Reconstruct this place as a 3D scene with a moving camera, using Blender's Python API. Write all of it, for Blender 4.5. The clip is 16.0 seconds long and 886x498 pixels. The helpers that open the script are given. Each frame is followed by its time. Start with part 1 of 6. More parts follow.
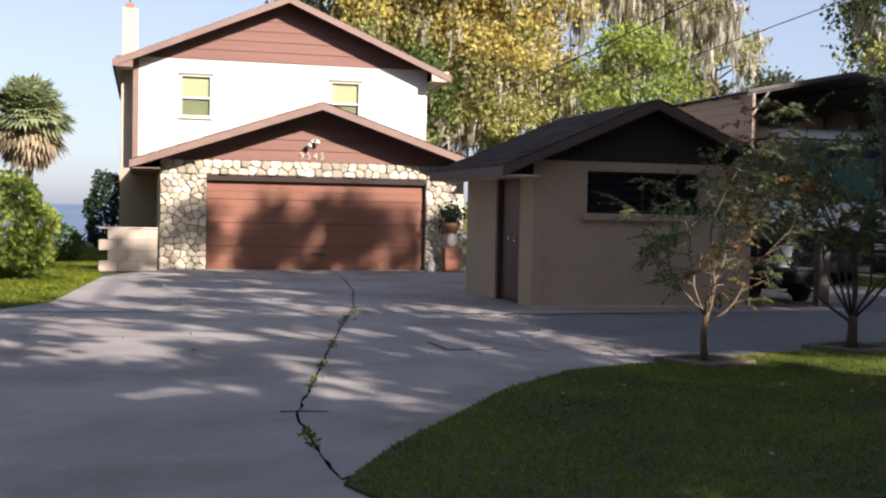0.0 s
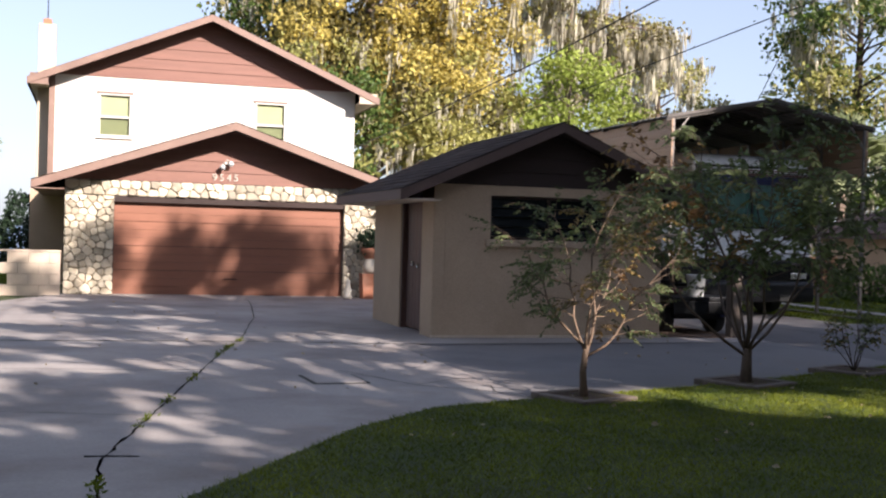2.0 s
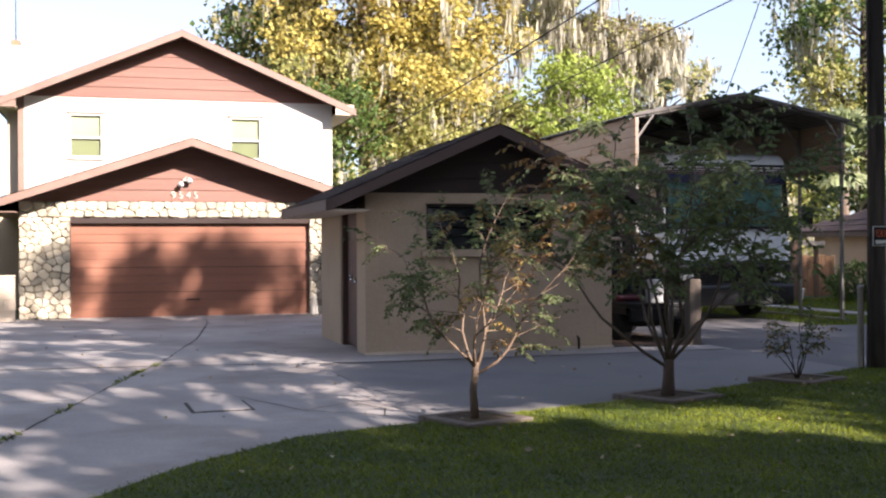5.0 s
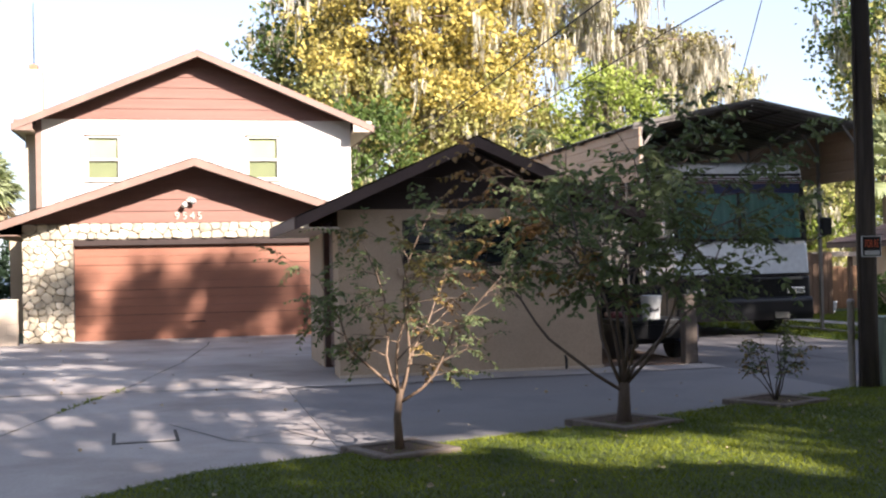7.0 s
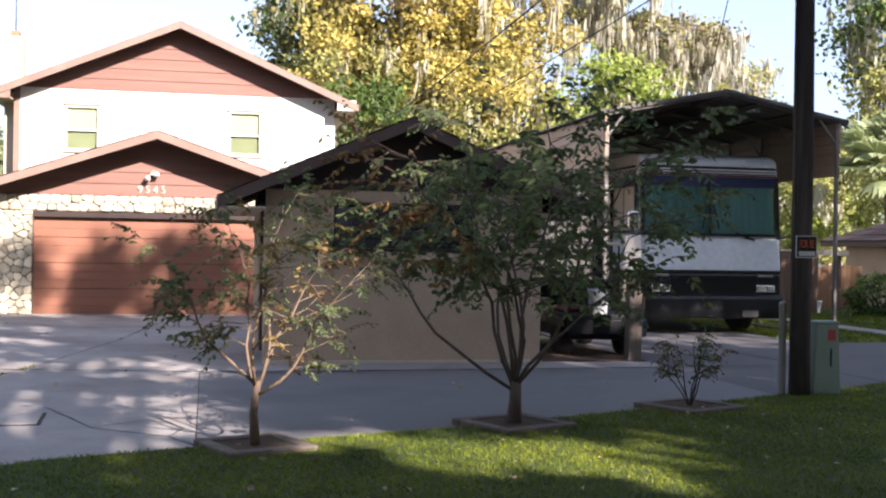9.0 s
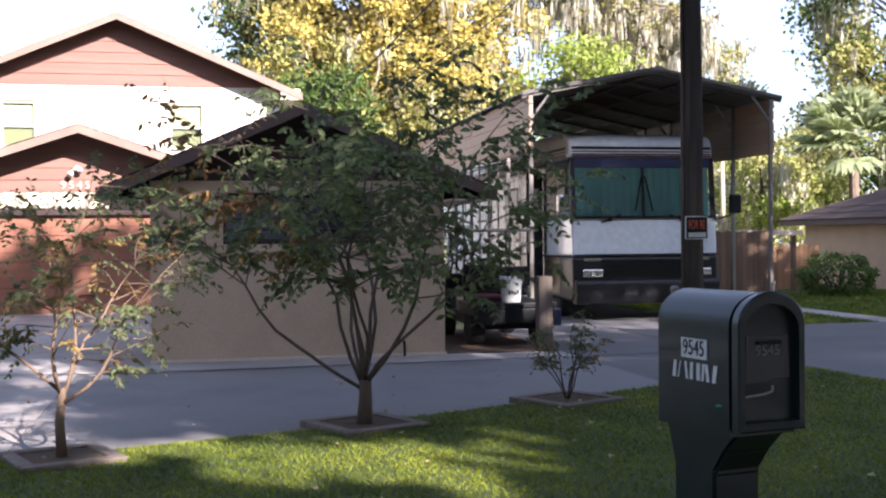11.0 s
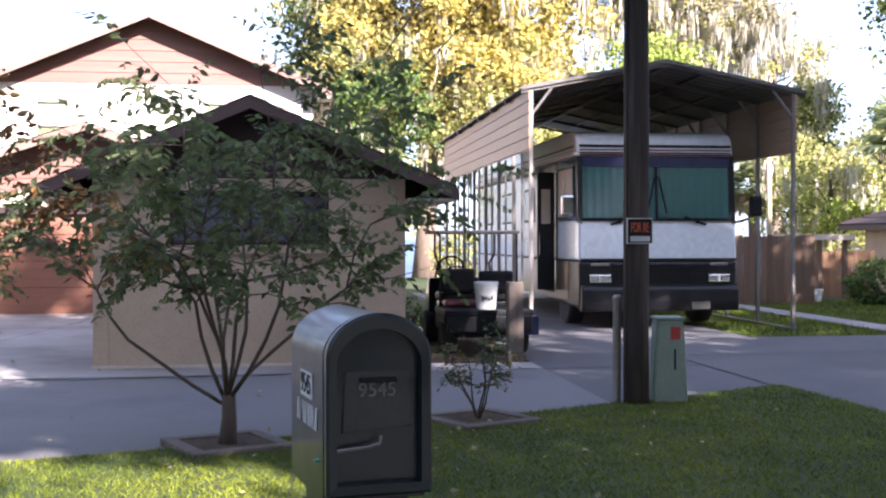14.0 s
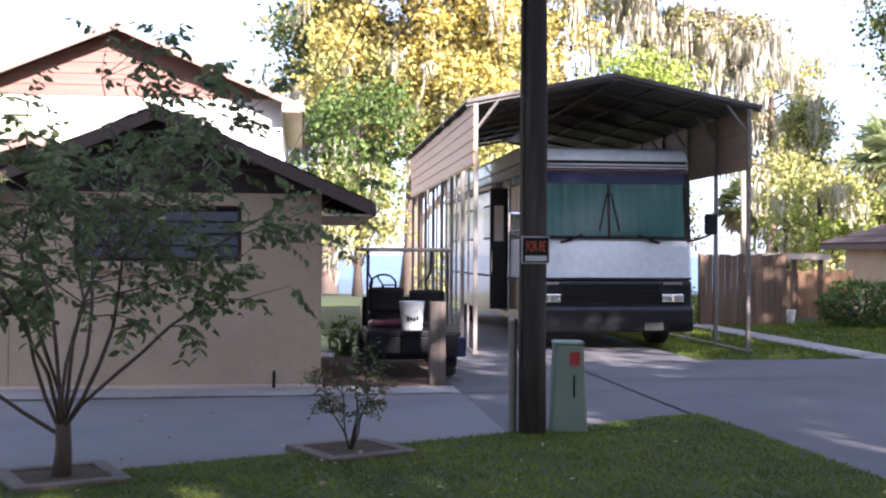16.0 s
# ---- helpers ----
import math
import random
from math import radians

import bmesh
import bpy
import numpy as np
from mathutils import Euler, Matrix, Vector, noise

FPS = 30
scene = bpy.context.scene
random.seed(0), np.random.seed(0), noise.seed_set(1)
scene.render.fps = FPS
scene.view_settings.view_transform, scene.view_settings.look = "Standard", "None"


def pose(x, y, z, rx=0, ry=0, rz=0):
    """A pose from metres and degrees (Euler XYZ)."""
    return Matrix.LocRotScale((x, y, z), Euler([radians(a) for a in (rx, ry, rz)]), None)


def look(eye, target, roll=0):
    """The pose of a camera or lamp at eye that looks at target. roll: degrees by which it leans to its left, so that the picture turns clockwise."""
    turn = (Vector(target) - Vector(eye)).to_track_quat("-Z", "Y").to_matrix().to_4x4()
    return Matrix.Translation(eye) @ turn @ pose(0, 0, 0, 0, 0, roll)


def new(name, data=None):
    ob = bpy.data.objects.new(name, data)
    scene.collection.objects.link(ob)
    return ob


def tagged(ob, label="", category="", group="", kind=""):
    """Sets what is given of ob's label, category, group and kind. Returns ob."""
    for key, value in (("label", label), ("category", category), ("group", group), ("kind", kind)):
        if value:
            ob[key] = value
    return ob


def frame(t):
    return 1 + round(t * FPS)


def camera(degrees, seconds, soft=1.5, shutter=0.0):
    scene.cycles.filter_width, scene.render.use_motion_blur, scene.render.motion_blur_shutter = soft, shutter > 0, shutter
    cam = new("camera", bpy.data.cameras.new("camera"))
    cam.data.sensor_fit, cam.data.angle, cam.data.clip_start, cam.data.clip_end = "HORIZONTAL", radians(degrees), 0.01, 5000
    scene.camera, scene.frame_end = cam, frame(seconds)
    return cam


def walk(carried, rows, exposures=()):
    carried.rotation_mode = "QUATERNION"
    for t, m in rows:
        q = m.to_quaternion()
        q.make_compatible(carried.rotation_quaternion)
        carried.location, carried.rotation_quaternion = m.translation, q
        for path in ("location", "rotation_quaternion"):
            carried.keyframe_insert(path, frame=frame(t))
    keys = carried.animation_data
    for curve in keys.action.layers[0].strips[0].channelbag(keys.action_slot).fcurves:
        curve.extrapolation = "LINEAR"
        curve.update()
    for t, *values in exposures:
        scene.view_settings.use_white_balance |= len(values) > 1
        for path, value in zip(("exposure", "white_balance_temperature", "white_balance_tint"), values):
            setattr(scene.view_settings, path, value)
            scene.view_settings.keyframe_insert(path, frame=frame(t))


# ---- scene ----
cam = camera(42.5, 16.0, soft=2.2)
PATH = [
    (0, (-1.321, -25.01, 1.365), (-0.811, -23.077, 1.298), 1.1),
    (0.5, (-1.098, -24.848, 1.389), (-0.597, -22.912, 1.362), 0.9),
    (1, (-0.85, -24.767, 1.381), (-0.323, -22.838, 1.362), 1.3),
    (1.5, (-0.649, -24.719, 1.374), (-0.095, -22.797, 1.351), 1.4),
    (2, (-0.399, -24.571, 1.383), (0.188, -22.66, 1.362), 1.6),
    (2.5, (-0.172, -24.493, 1.402), (0.489, -22.606, 1.394), 0.8),
    (3, (0.046, -24.555, 1.428), (0.65, -22.648, 1.412), 2.3),
    (3.5, (0.325, -24.412, 1.42), (0.9, -22.496, 1.397), 0.9),
    (4, (0.524, -24.301, 1.398), (1.094, -22.384, 1.389), -0.4),
    (6.5, (1.888, -23.955, 1.391), (2.368, -22.013, 1.396), -0.3),
    (7, (2.166, -23.869, 1.398), (2.609, -21.919, 1.426), -1.2),
    (7.5, (2.45, -23.791, 1.396), (2.867, -21.835, 1.413), 0.7),
    (8, (2.739, -23.733, 1.408), (3.116, -21.769, 1.396), 0.7),
    (8.5, (3.012, -23.652, 1.435), (3.402, -21.691, 1.428), 0.2),
    (9, (3.353, -23.562, 1.427), (3.76, -21.604, 1.426), 0.9),
    (9.5, (3.665, -23.48, 1.415), (4.098, -21.528, 1.393), -0.1),
    (10, (3.969, -23.375, 1.443), (4.431, -21.429, 1.432), -0.2),
    (12.5, (5.428, -22.954, 1.421), (5.751, -20.981, 1.384), -0.6),
    (13, (5.679, -22.801, 1.438), (5.997, -20.827, 1.436), 0.2),
    (13.5, (5.984, -22.688, 1.442), (6.274, -20.709, 1.44), 0.6),
    (14, (6.252, -22.638, 1.431), (6.513, -20.655, 1.414), -0.1),
    (14.5, (6.534, -22.551, 1.448), (6.802, -20.569, 1.441), 0.4),
    (15, (6.826, -22.467, 1.454), (7.081, -20.483, 1.433), 1.9),
    (15.5, (7.071, -22.364, 1.447), (7.289, -20.376, 1.425), 0.3),
    (16, (7.321, -22.227, 1.454), (7.566, -20.242, 1.465), 0.3),
]
walk(cam, [(t, look(e, g, r)) for t, e, g, r in PATH],
     [(0, 1.0, 5900, 16), (2.5, 1.36, 5950, 17), (4, 1.58, 5950, 17), (7, 1.78, 5950, 16), (9, 1.72, 5800, 16), (10.5, 1.9, 5650, 18), (12.5, 2.28, 5550, 21), (16, 2.42, 5530, 22)])

# ---- light ----
SUN_DIR = Vector((0.32, -0.65, 0.40)).normalized()      # towards the sun
elev = math.asin(SUN_DIR.z)
world = bpy.data.worlds.new("sky")
scene.world = world
world.use_nodes = True
wn = world.node_tree.nodes
sky = wn.new("ShaderNodeTexSky")
sky.sky_type = "NISHITA"
sky.sun_disc = False
sky.sun_elevation = elev
sky.sun_rotation = math.atan2(SUN_DIR.x, SUN_DIR.y)
sky.dust_density = 1.0
wn["Background"].inputs["Strength"].default_value = 0.053
haze = wn.new("ShaderNodeMix")
haze.data_type, haze.blend_type = "RGBA", "ADD"
haze.inputs[0].default_value = 1.0
haze.inputs[7].default_value = (1.5, 1.7, 2.15, 1)       # thin bright haze over the whole sky
pale = wn.new("ShaderNodeHueSaturation")
pale.inputs["Saturation"].default_value = 0.62
world.node_tree.links.new(sky.outputs[0], pale.inputs["Color"])
world.node_tree.links.new(pale.outputs[0], haze.inputs[6])
world.node_tree.links.new(haze.outputs[2], wn["Background"].inputs["Color"])
sun = new("sun", bpy.data.lights.new("sun", "SUN"))
sun.data.energy, sun.data.angle, sun.data.color = 5.0, radians(0.53), (1.0, 0.87, 0.72)
sun.matrix_world = look(SUN_DIR * 60, (0, 0, 0))

# ---- materials ----
def mat(name, c1, c2=None, rough=0.7, scale=3.0, fine=40.0, bump=0.25, metal=0.0, spread=0.0, dirt=None, dirt_scale=0.6,
        dirt_amount=0.5, coat=0.0, transmit=0.0, stretch=(1, 1, 1), spec=0.5, bump_dist=0.01, island=0.0, own=False):
    """Two scales of noise between two colours, an optional third colour in soft-edged stains, fine relief, and a random shift by object."""
    m = bpy.data.materials.new(name)
    m.use_nodes = True
    nt = m.node_tree
    n, ln = nt.nodes, nt.links
    b = n["Principled BSDF"]
    c2 = c2 or tuple(min(1, v * 1.25) for v in c1)
    pos = n.new("ShaderNodeNewGeometry").outputs["Position"] if not own else n.new("ShaderNodeTexCoord").outputs["Object"]
    mp = n.new("ShaderNodeMapping")
    mp.inputs["Scale"].default_value = stretch
    ln.new(pos, mp.inputs["Vector"])

    def noise_at(s, detail=5.0):
        t = n.new("ShaderNodeTexNoise")
        t.inputs["Scale"].default_value, t.inputs["Detail"].default_value, t.inputs["Roughness"].default_value = s, detail, 0.6
        ln.new(mp.outputs[0], t.inputs["Vector"])
        return t.outputs["Fac"]

    def mix(fac, a, bb, kind="MIX"):
        x = n.new("ShaderNodeMix")
        x.data_type, x.blend_type = "RGBA", kind
        for sock, v in ((x.inputs[0], fac), (x.inputs[6], a), (x.inputs[7], bb)):
            if isinstance(v, (tuple, float, int)):
                sock.default_value = (*v, 1) if isinstance(v, tuple) else v
            else:
                ln.new(v, sock)
        return x.outputs[2]

    def ramp(v, lo, hi):
        r = n.new("ShaderNodeMapRange")
        r.inputs[1].default_value, r.inputs[2].default_value = lo, hi
        ln.new(v, r.inputs[0])
        return r.outputs[0]

    big, small = noise_at(scale), noise_at(fine, 3.0)
    col = mix(ramp(big, 0.3, 0.7), tuple(c1), tuple(c2))
    col = mix(ramp(small, 0.2, 0.8), col, mix(0.25, col, (0.0, 0.0, 0.0)))
    if dirt:
        d = n.new("ShaderNodeMath")
        d.operation = "MULTIPLY"
        ln.new(ramp(noise_at(dirt_scale, 8.0), 0.48, 0.72), d.inputs[0])
        d.inputs[1].default_value = dirt_amount
        col = mix(d.outputs[0], col, tuple(dirt))
    if spread or island:
        hsv = n.new("ShaderNodeHueSaturation")
        src = n.new("ShaderNodeNewGeometry").outputs["Random Per Island"] if island else n.new("ShaderNodeObjectInfo").outputs["Random"]
        r = n.new("ShaderNodeMapRange")
        k = island or spread
        r.inputs[3].default_value, r.inputs[4].default_value = 1 - k, 1 + k
        ln.new(src, r.inputs[0])
        ln.new(r.outputs[0], hsv.inputs["Value"])
        ln.new(col, hsv.inputs["Color"])
        col = hsv.outputs[0]
    ln.new(col, b.inputs["Base Color"])
    rr = n.new("ShaderNodeMapRange")
    rr.inputs[3].default_value, rr.inputs[4].default_value = max(0, rough - 0.08), min(1, rough + 0.08)
    ln.new(big, rr.inputs[0])
    ln.new(rr.outputs[0], b.inputs["Roughness"])
    b.inputs["Metallic"].default_value = metal
    b.inputs["Specular IOR Level"].default_value = spec
    b.inputs["Coat Weight"].default_value = coat
    b.inputs["Transmission Weight"].default_value = transmit
    if bump:
        bp = n.new("ShaderNodeBump")
        bp.inputs["Strength"].default_value, bp.inputs["Distance"].default_value = bump, bump_dist
        ln.new(small, bp.inputs["Height"])
        ln.new(bp.outputs[0], b.inputs["Normal"])
    return m


def leaf_mat(name, c1, c2, island=0.35, through_light=0.35, scale=0.6):
    """Leaves: colour varies leaf by leaf, and light comes through them."""
    m = mat(name, c1, c2, rough=0.55, scale=scale, fine=6.0, bump=0, island=island, spec=0.3)
    nt = m.node_tree
    b, out = nt.nodes["Principled BSDF"], nt.nodes["Material Output"]
    tr = nt.nodes.new("ShaderNodeBsdfTranslucent")
    mx = nt.nodes.new("ShaderNodeMixShader")
    mx.inputs[0].default_value = through_light
    nt.links.new(b.inputs["Base Color"].links[0].from_socket, tr.inputs["Color"])
    nt.links.new(b.outputs[0], mx.inputs[1])
    nt.links.new(tr.outputs[0], mx.inputs[2])
    nt.links.new(mx.outputs[0], out.inputs["Surface"])
    return m


M_STUCCO = mat("white_stucco", (0.80, 0.74, 0.66), (0.84, 0.79, 0.71), rough=0.9, scale=1.2, fine=60, bump=0.3, dirt=(0.62, 0.55, 0.46), dirt_amount=0.25)
M_TAN = mat("tan_painted_block", (0.50, 0.37, 0.25), (0.56, 0.42, 0.29), rough=0.85, scale=1.5, fine=50, bump=0.3, dirt=(0.33, 0.25, 0.18), dirt_amount=0.3)
M_CREAM = mat("cream_paint", (0.62, 0.50, 0.38), (0.68, 0.56, 0.43), rough=0.75, scale=2, fine=40, bump=0.15, dirt=(0.4, 0.32, 0.24), dirt_amount=0.3)
M_SIDING = mat("brown_red_siding", (0.215, 0.103, 0.074), (0.275, 0.138, 0.102), rough=0.7, scale=1.5, fine=30, bump=0.3, stretch=(0.3, 1, 4), dirt=(0.2, 0.09, 0.07), dirt_amount=0.4)
M_DARKSIDING = mat("dark_brown_siding", (0.035, 0.022, 0.018), (0.05, 0.03, 0.025), rough=0.8, scale=1.5, fine=30, bump=0.3, stretch=(0.3, 1, 4))
M_FASCIA = mat("brown_fascia", (0.235, 0.145, 0.108), (0.295, 0.19, 0.145), rough=0.6, scale=2, fine=30, bump=0.15, dirt=(0.2, 0.12, 0.09), dirt_amount=0.4)
M_SHEDFASCIA = mat("shed_fascia", (0.10, 0.062, 0.05), (0.13, 0.082, 0.066), rough=0.65, scale=2, fine=30, bump=0.15)
M_SHINGLE = mat("dark_shingle", (0.046, 0.033, 0.029), (0.074, 0.054, 0.047), spec=0.15, rough=0.98, scale=4, fine=90, bump=0.6, spread=0.25, dirt=(0.11, 0.10, 0.085), dirt_amount=0.3)
M_GDOOR = mat("garage_door_brown", (0.255, 0.102, 0.056), (0.32, 0.132, 0.076), rough=0.6, scale=1.2, fine=25, bump=0.2, stretch=(0.25, 1, 3), dirt=(0.22, 0.09, 0.06), dirt_amount=0.35)
M_DOOR = mat("door_dark_brown", (0.085, 0.042, 0.032), (0.12, 0.06, 0.045), rough=0.5, scale=2, fine=30, bump=0.2, stretch=(3, 3, 0.4))
M_STONE = mat("field_stone", (0.54, 0.45, 0.31), (0.80, 0.73, 0.58), rough=0.85, scale=6, fine=38, bump=0.7, bump_dist=0.025, spread=0.42, dirt=(0.25, 0.2, 0.14), dirt_scale=3, dirt_amount=0.5)
M_MORTAR = mat("mortar", (0.17, 0.145, 0.115), rough=0.95, scale=5, fine=60, bump=0.4)
M_CONCRETE = mat("concrete_drive", (0.29, 0.258, 0.242), (0.47, 0.424, 0.386), rough=0.85, scale=0.5, fine=35, bump=0.25, spread=0.06, dirt=(0.15, 0.108, 0.088), dirt_scale=0.75, dirt_amount=0.62)
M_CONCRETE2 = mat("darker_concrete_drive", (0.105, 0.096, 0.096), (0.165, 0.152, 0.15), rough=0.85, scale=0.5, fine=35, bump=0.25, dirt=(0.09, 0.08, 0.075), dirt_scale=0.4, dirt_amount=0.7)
# drive concrete made darker: the shade before the shed is in its colour
M_SHADECONCRETE = mat("shade_dark_concrete", (0.15, 0.139, 0.139), (0.255, 0.237, 0.229), rough=0.85, scale=0.6, fine=35, bump=0.25, dirt=(0.11, 0.092, 0.083), dirt_scale=0.6, dirt_amount=0.6)
M_ASPHALT = mat("asphalt", (0.045, 0.045, 0.047), (0.07, 0.07, 0.07), rough=0.9, scale=1, fine=80, bump=0.6)
M_SOIL = mat("mulch_soil", (0.07, 0.04, 0.025), (0.13, 0.075, 0.045), rough=0.95, scale=8, fine=60, bump=0.8, bump_dist=0.03)
M_LAWN = mat("lawn", (0.030, 0.048, 0.010), (0.060, 0.078, 0.014), rough=0.9, scale=0.8, fine=30, bump=0.8, bump_dist=0.03, dirt=(0.05, 0.046, 0.022), dirt_amount=0.5)
M_GRASS = leaf_mat("grass_blade", (0.075, 0.12, 0.009), (0.26, 0.29, 0.016), island=0.3, through_light=0.3, scale=1.1)
M_CRACK = mat("crack_dark", (0.045, 0.04, 0.03), rough=0.95, scale=6, fine=50)
M_GALV = mat("galvanised_steel", (0.24, 0.215, 0.195), (0.34, 0.31, 0.285), rough=0.45, scale=2, fine=20, metal=0.6, bump=0.1, dirt=(0.3, 0.24, 0.18), dirt_amount=0.4)
M_ROOFMETAL = mat("weathered_roof_sheet", (0.105, 0.095, 0.086), (0.155, 0.14, 0.126), rough=0.55, scale=1.2, fine=20, metal=0.3, bump=0.1, stretch=(1, 0.3, 1), dirt=(0.13, 0.11, 0.09), dirt_amount=0.5)
M_PANEL = mat("tan_metal_panel", (0.42, 0.265, 0.16), (0.50, 0.325, 0.20), rough=0.5, scale=1.5, fine=20, metal=0.0, bump=0.1, stretch=(1, 0.4, 2), dirt=(0.36, 0.26, 0.19), dirt_amount=0.4)
M_RVWHITE = mat("motorhome_white", (0.78, 0.80, 0.80), (0.83, 0.85, 0.85), rough=0.22, scale=1, fine=10, bump=0.03, coat=0.5, dirt=(0.66, 0.64, 0.6), dirt_amount=0.12)
M_RVDARK = mat("motorhome_dark", (0.010, 0.010, 0.012), (0.016, 0.016, 0.018), rough=0.4, scale=1, fine=10, bump=0.03, coat=0.1, spec=0.3)
M_RVBRONZE = mat("motorhome_bronze", (0.13, 0.10, 0.07), (0.19, 0.15, 0.11), rough=0.3, scale=1, fine=10, metal=0.5, bump=0.03, coat=0.5)
M_RVMIRROR = mat("polished_bronze", (0.085, 0.06, 0.042), (0.13, 0.095, 0.068), rough=0.2, scale=1, fine=6, metal=0.35, bump=0.05, coat=0.3)
M_STRIPE = mat("maroon_stripe", (0.14, 0.03, 0.04), rough=0.4, bump=0)
M_BLACK = mat("black_plastic", (0.008, 0.008, 0.009), (0.014, 0.014, 0.015), spec=0.25, rough=0.5, scale=4, fine=40, bump=0.1)
M_RUBBER = mat("tyre_rubber", (0.018, 0.018, 0.018), (0.03, 0.03, 0.03), rough=0.85, scale=6, fine=60, bump=0.3)
M_CHROME = mat("chrome", (0.6, 0.6, 0.6), rough=0.18, metal=1.0, bump=0)
M_CURTAIN = mat("teal_curtain", (0.52, 0.92, 0.85), (0.60, 0.95, 0.90), rough=0.8, scale=3, fine=30, bump=0.2, stretch=(6, 1, 0.4))
M_BARK = mat("dark_bark", (0.05, 0.036, 0.026), (0.10, 0.075, 0.055), rough=0.95, scale=6, fine=40, bump=0.8, bump_dist=0.02, stretch=(2, 2, 0.5))
M_GREYBARK = mat("grey_brown_bark", (0.075, 0.053, 0.04), (0.14, 0.10, 0.076), rough=0.85, scale=5, fine=35, bump=0.4, stretch=(2, 2, 0.5))
M_TANBARK = mat("smooth_tan_bark", (0.14, 0.092, 0.057), (0.21, 0.142, 0.092), rough=0.75, scale=5, fine=35, bump=0.3, stretch=(2, 2, 0.5))
M_CYPRESSBARK = mat("cypress_bark", (0.17, 0.12, 0.085), (0.27, 0.20, 0.15), rough=0.95, scale=2, fine=14, bump=0.8, bump_dist=0.05, stretch=(3, 3, 0.3))
# pale third colour: worn marks, and sunlit streaks put into the colour
M_POLE = mat("creosote_pole", (0.028, 0.02, 0.016), (0.055, 0.04, 0.03), rough=0.9, scale=3, fine=30, bump=0.6, stretch=(6, 6, 0.3), dirt=(0.20, 0.15, 0.11), dirt_scale=1.2, dirt_amount=0.6)
M_WOOD = mat("weathered_wood", (0.13, 0.10, 0.078), (0.20, 0.16, 0.127), rough=0.9, scale=3, fine=30, bump=0.5, stretch=(5, 5, 0.5), spread=0.15)
M_FENCE = mat("cedar_fence", (0.15, 0.092, 0.055), (0.21, 0.13, 0.08), rough=0.85, scale=2, fine=25, bump=0.4, stretch=(5, 5, 0.4), spread=0.2)
M_TERRA = mat("terracotta", (0.42, 0.16, 0.085), (0.5, 0.21, 0.12), rough=0.8, scale=6, fine=50, bump=0.2, dirt=(0.45, 0.33, 0.25), dirt_scale=4, dirt_amount=0.4)
M_PALESTONE = mat("pale_cast_stone", (0.55, 0.5, 0.42), (0.66, 0.6, 0.51), rough=0.85, scale=8, fine=60, bump=0.3)
M_WHITE = mat("white_plastic", (0.62, 0.62, 0.60), (0.68, 0.68, 0.66), rough=0.45, scale=5, fine=40, bump=0.05, dirt=(0.5, 0.47, 0.42), dirt_scale=4, dirt_amount=0.3)
M_FRAME = mat("window_frame_white", (0.60, 0.57, 0.50), (0.68, 0.65, 0.58), rough=0.5, scale=5, fine=40, bump=0.05)
M_BLIND = mat("yellow_green_blind", (0.46, 0.47, 0.26), (0.52, 0.52, 0.31), rough=0.8, scale=3, fine=30, bump=0.1)
M_BLIND2 = mat("olive_insect_screen", (0.22, 0.23, 0.12), (0.26, 0.27, 0.14), rough=0.85, scale=3, fine=60, bump=0.2)
M_DARKROOM = mat("dark_interior", (0.02, 0.02, 0.02), rough=0.9, bump=0)
M_MAILBOX = mat("dark_green_plastic", (0.003, 0.010, 0.012), (0.006, 0.016, 0.018), rough=0.36, scale=6, fine=80, bump=0.04, coat=0.15, spec=0.4, dirt=(0.012, 0.02, 0.022), dirt_scale=3, dirt_amount=0.4)
M_MAILDOOR = mat("faded_grey_plastic", (0.045, 0.045, 0.04), (0.065, 0.062, 0.055), rough=0.6, scale=8, fine=60, bump=0.1)
M_GREENBOX = mat("pale_green_paint", (0.23, 0.29, 0.22), (0.28, 0.34, 0.26), rough=0.6, scale=3, fine=40, bump=0.1, dirt=(0.17, 0.19, 0.14), dirt_amount=0.5)
M_RED = mat("red_sticker", (0.42, 0.05, 0.04), rough=0.5, bump=0)
M_ORANGE = mat("orange_print", (0.65, 0.11, 0.04), rough=0.5, bump=0)
M_TILEROOF = mat("brown_tile_roof", (0.040, 0.022, 0.020), (0.062, 0.034, 0.030), rough=0.9, scale=3, fine=40, bump=0.6, spread=0.2)
M_PEACH = mat("peach_stucco", (0.48, 0.34, 0.22), (0.54, 0.39, 0.26), rough=0.9, scale=2, fine=50, bump=0.3)
M_GOLD = leaf_mat("golden_foliage", (0.52, 0.42, 0.10), (0.68, 0.56, 0.16), island=0.4, through_light=0.4)
M_OLIVE = leaf_mat("olive_foliage", (0.37, 0.37, 0.11), (0.52, 0.49, 0.17), island=0.4, through_light=0.45)
M_LEAF = leaf_mat("green_foliage", (0.085, 0.135, 0.03), (0.14, 0.20, 0.045), island=0.4, through_light=0.42)
M_BRIGHT = leaf_mat("bright_green_foliage", (0.25, 0.32, 0.055), (0.38, 0.44, 0.09), island=0.35, through_light=0.45)
M_DARKLEAF = leaf_mat("dark_foliage", (0.02, 0.04, 0.02), (0.035, 0.06, 0.03), island=0.4, through_light=0.2)
M_MYRTLE = leaf_mat("myrtle_leaf", (0.10, 0.135, 0.055), (0.19, 0.22, 0.085), island=0.45, through_light=0.42)
M_MYRTLERED = leaf_mat("myrtle_autumn_leaf", (0.24, 0.115, 0.045), (0.27, 0.22, 0.06), island=0.5, through_light=0.35)
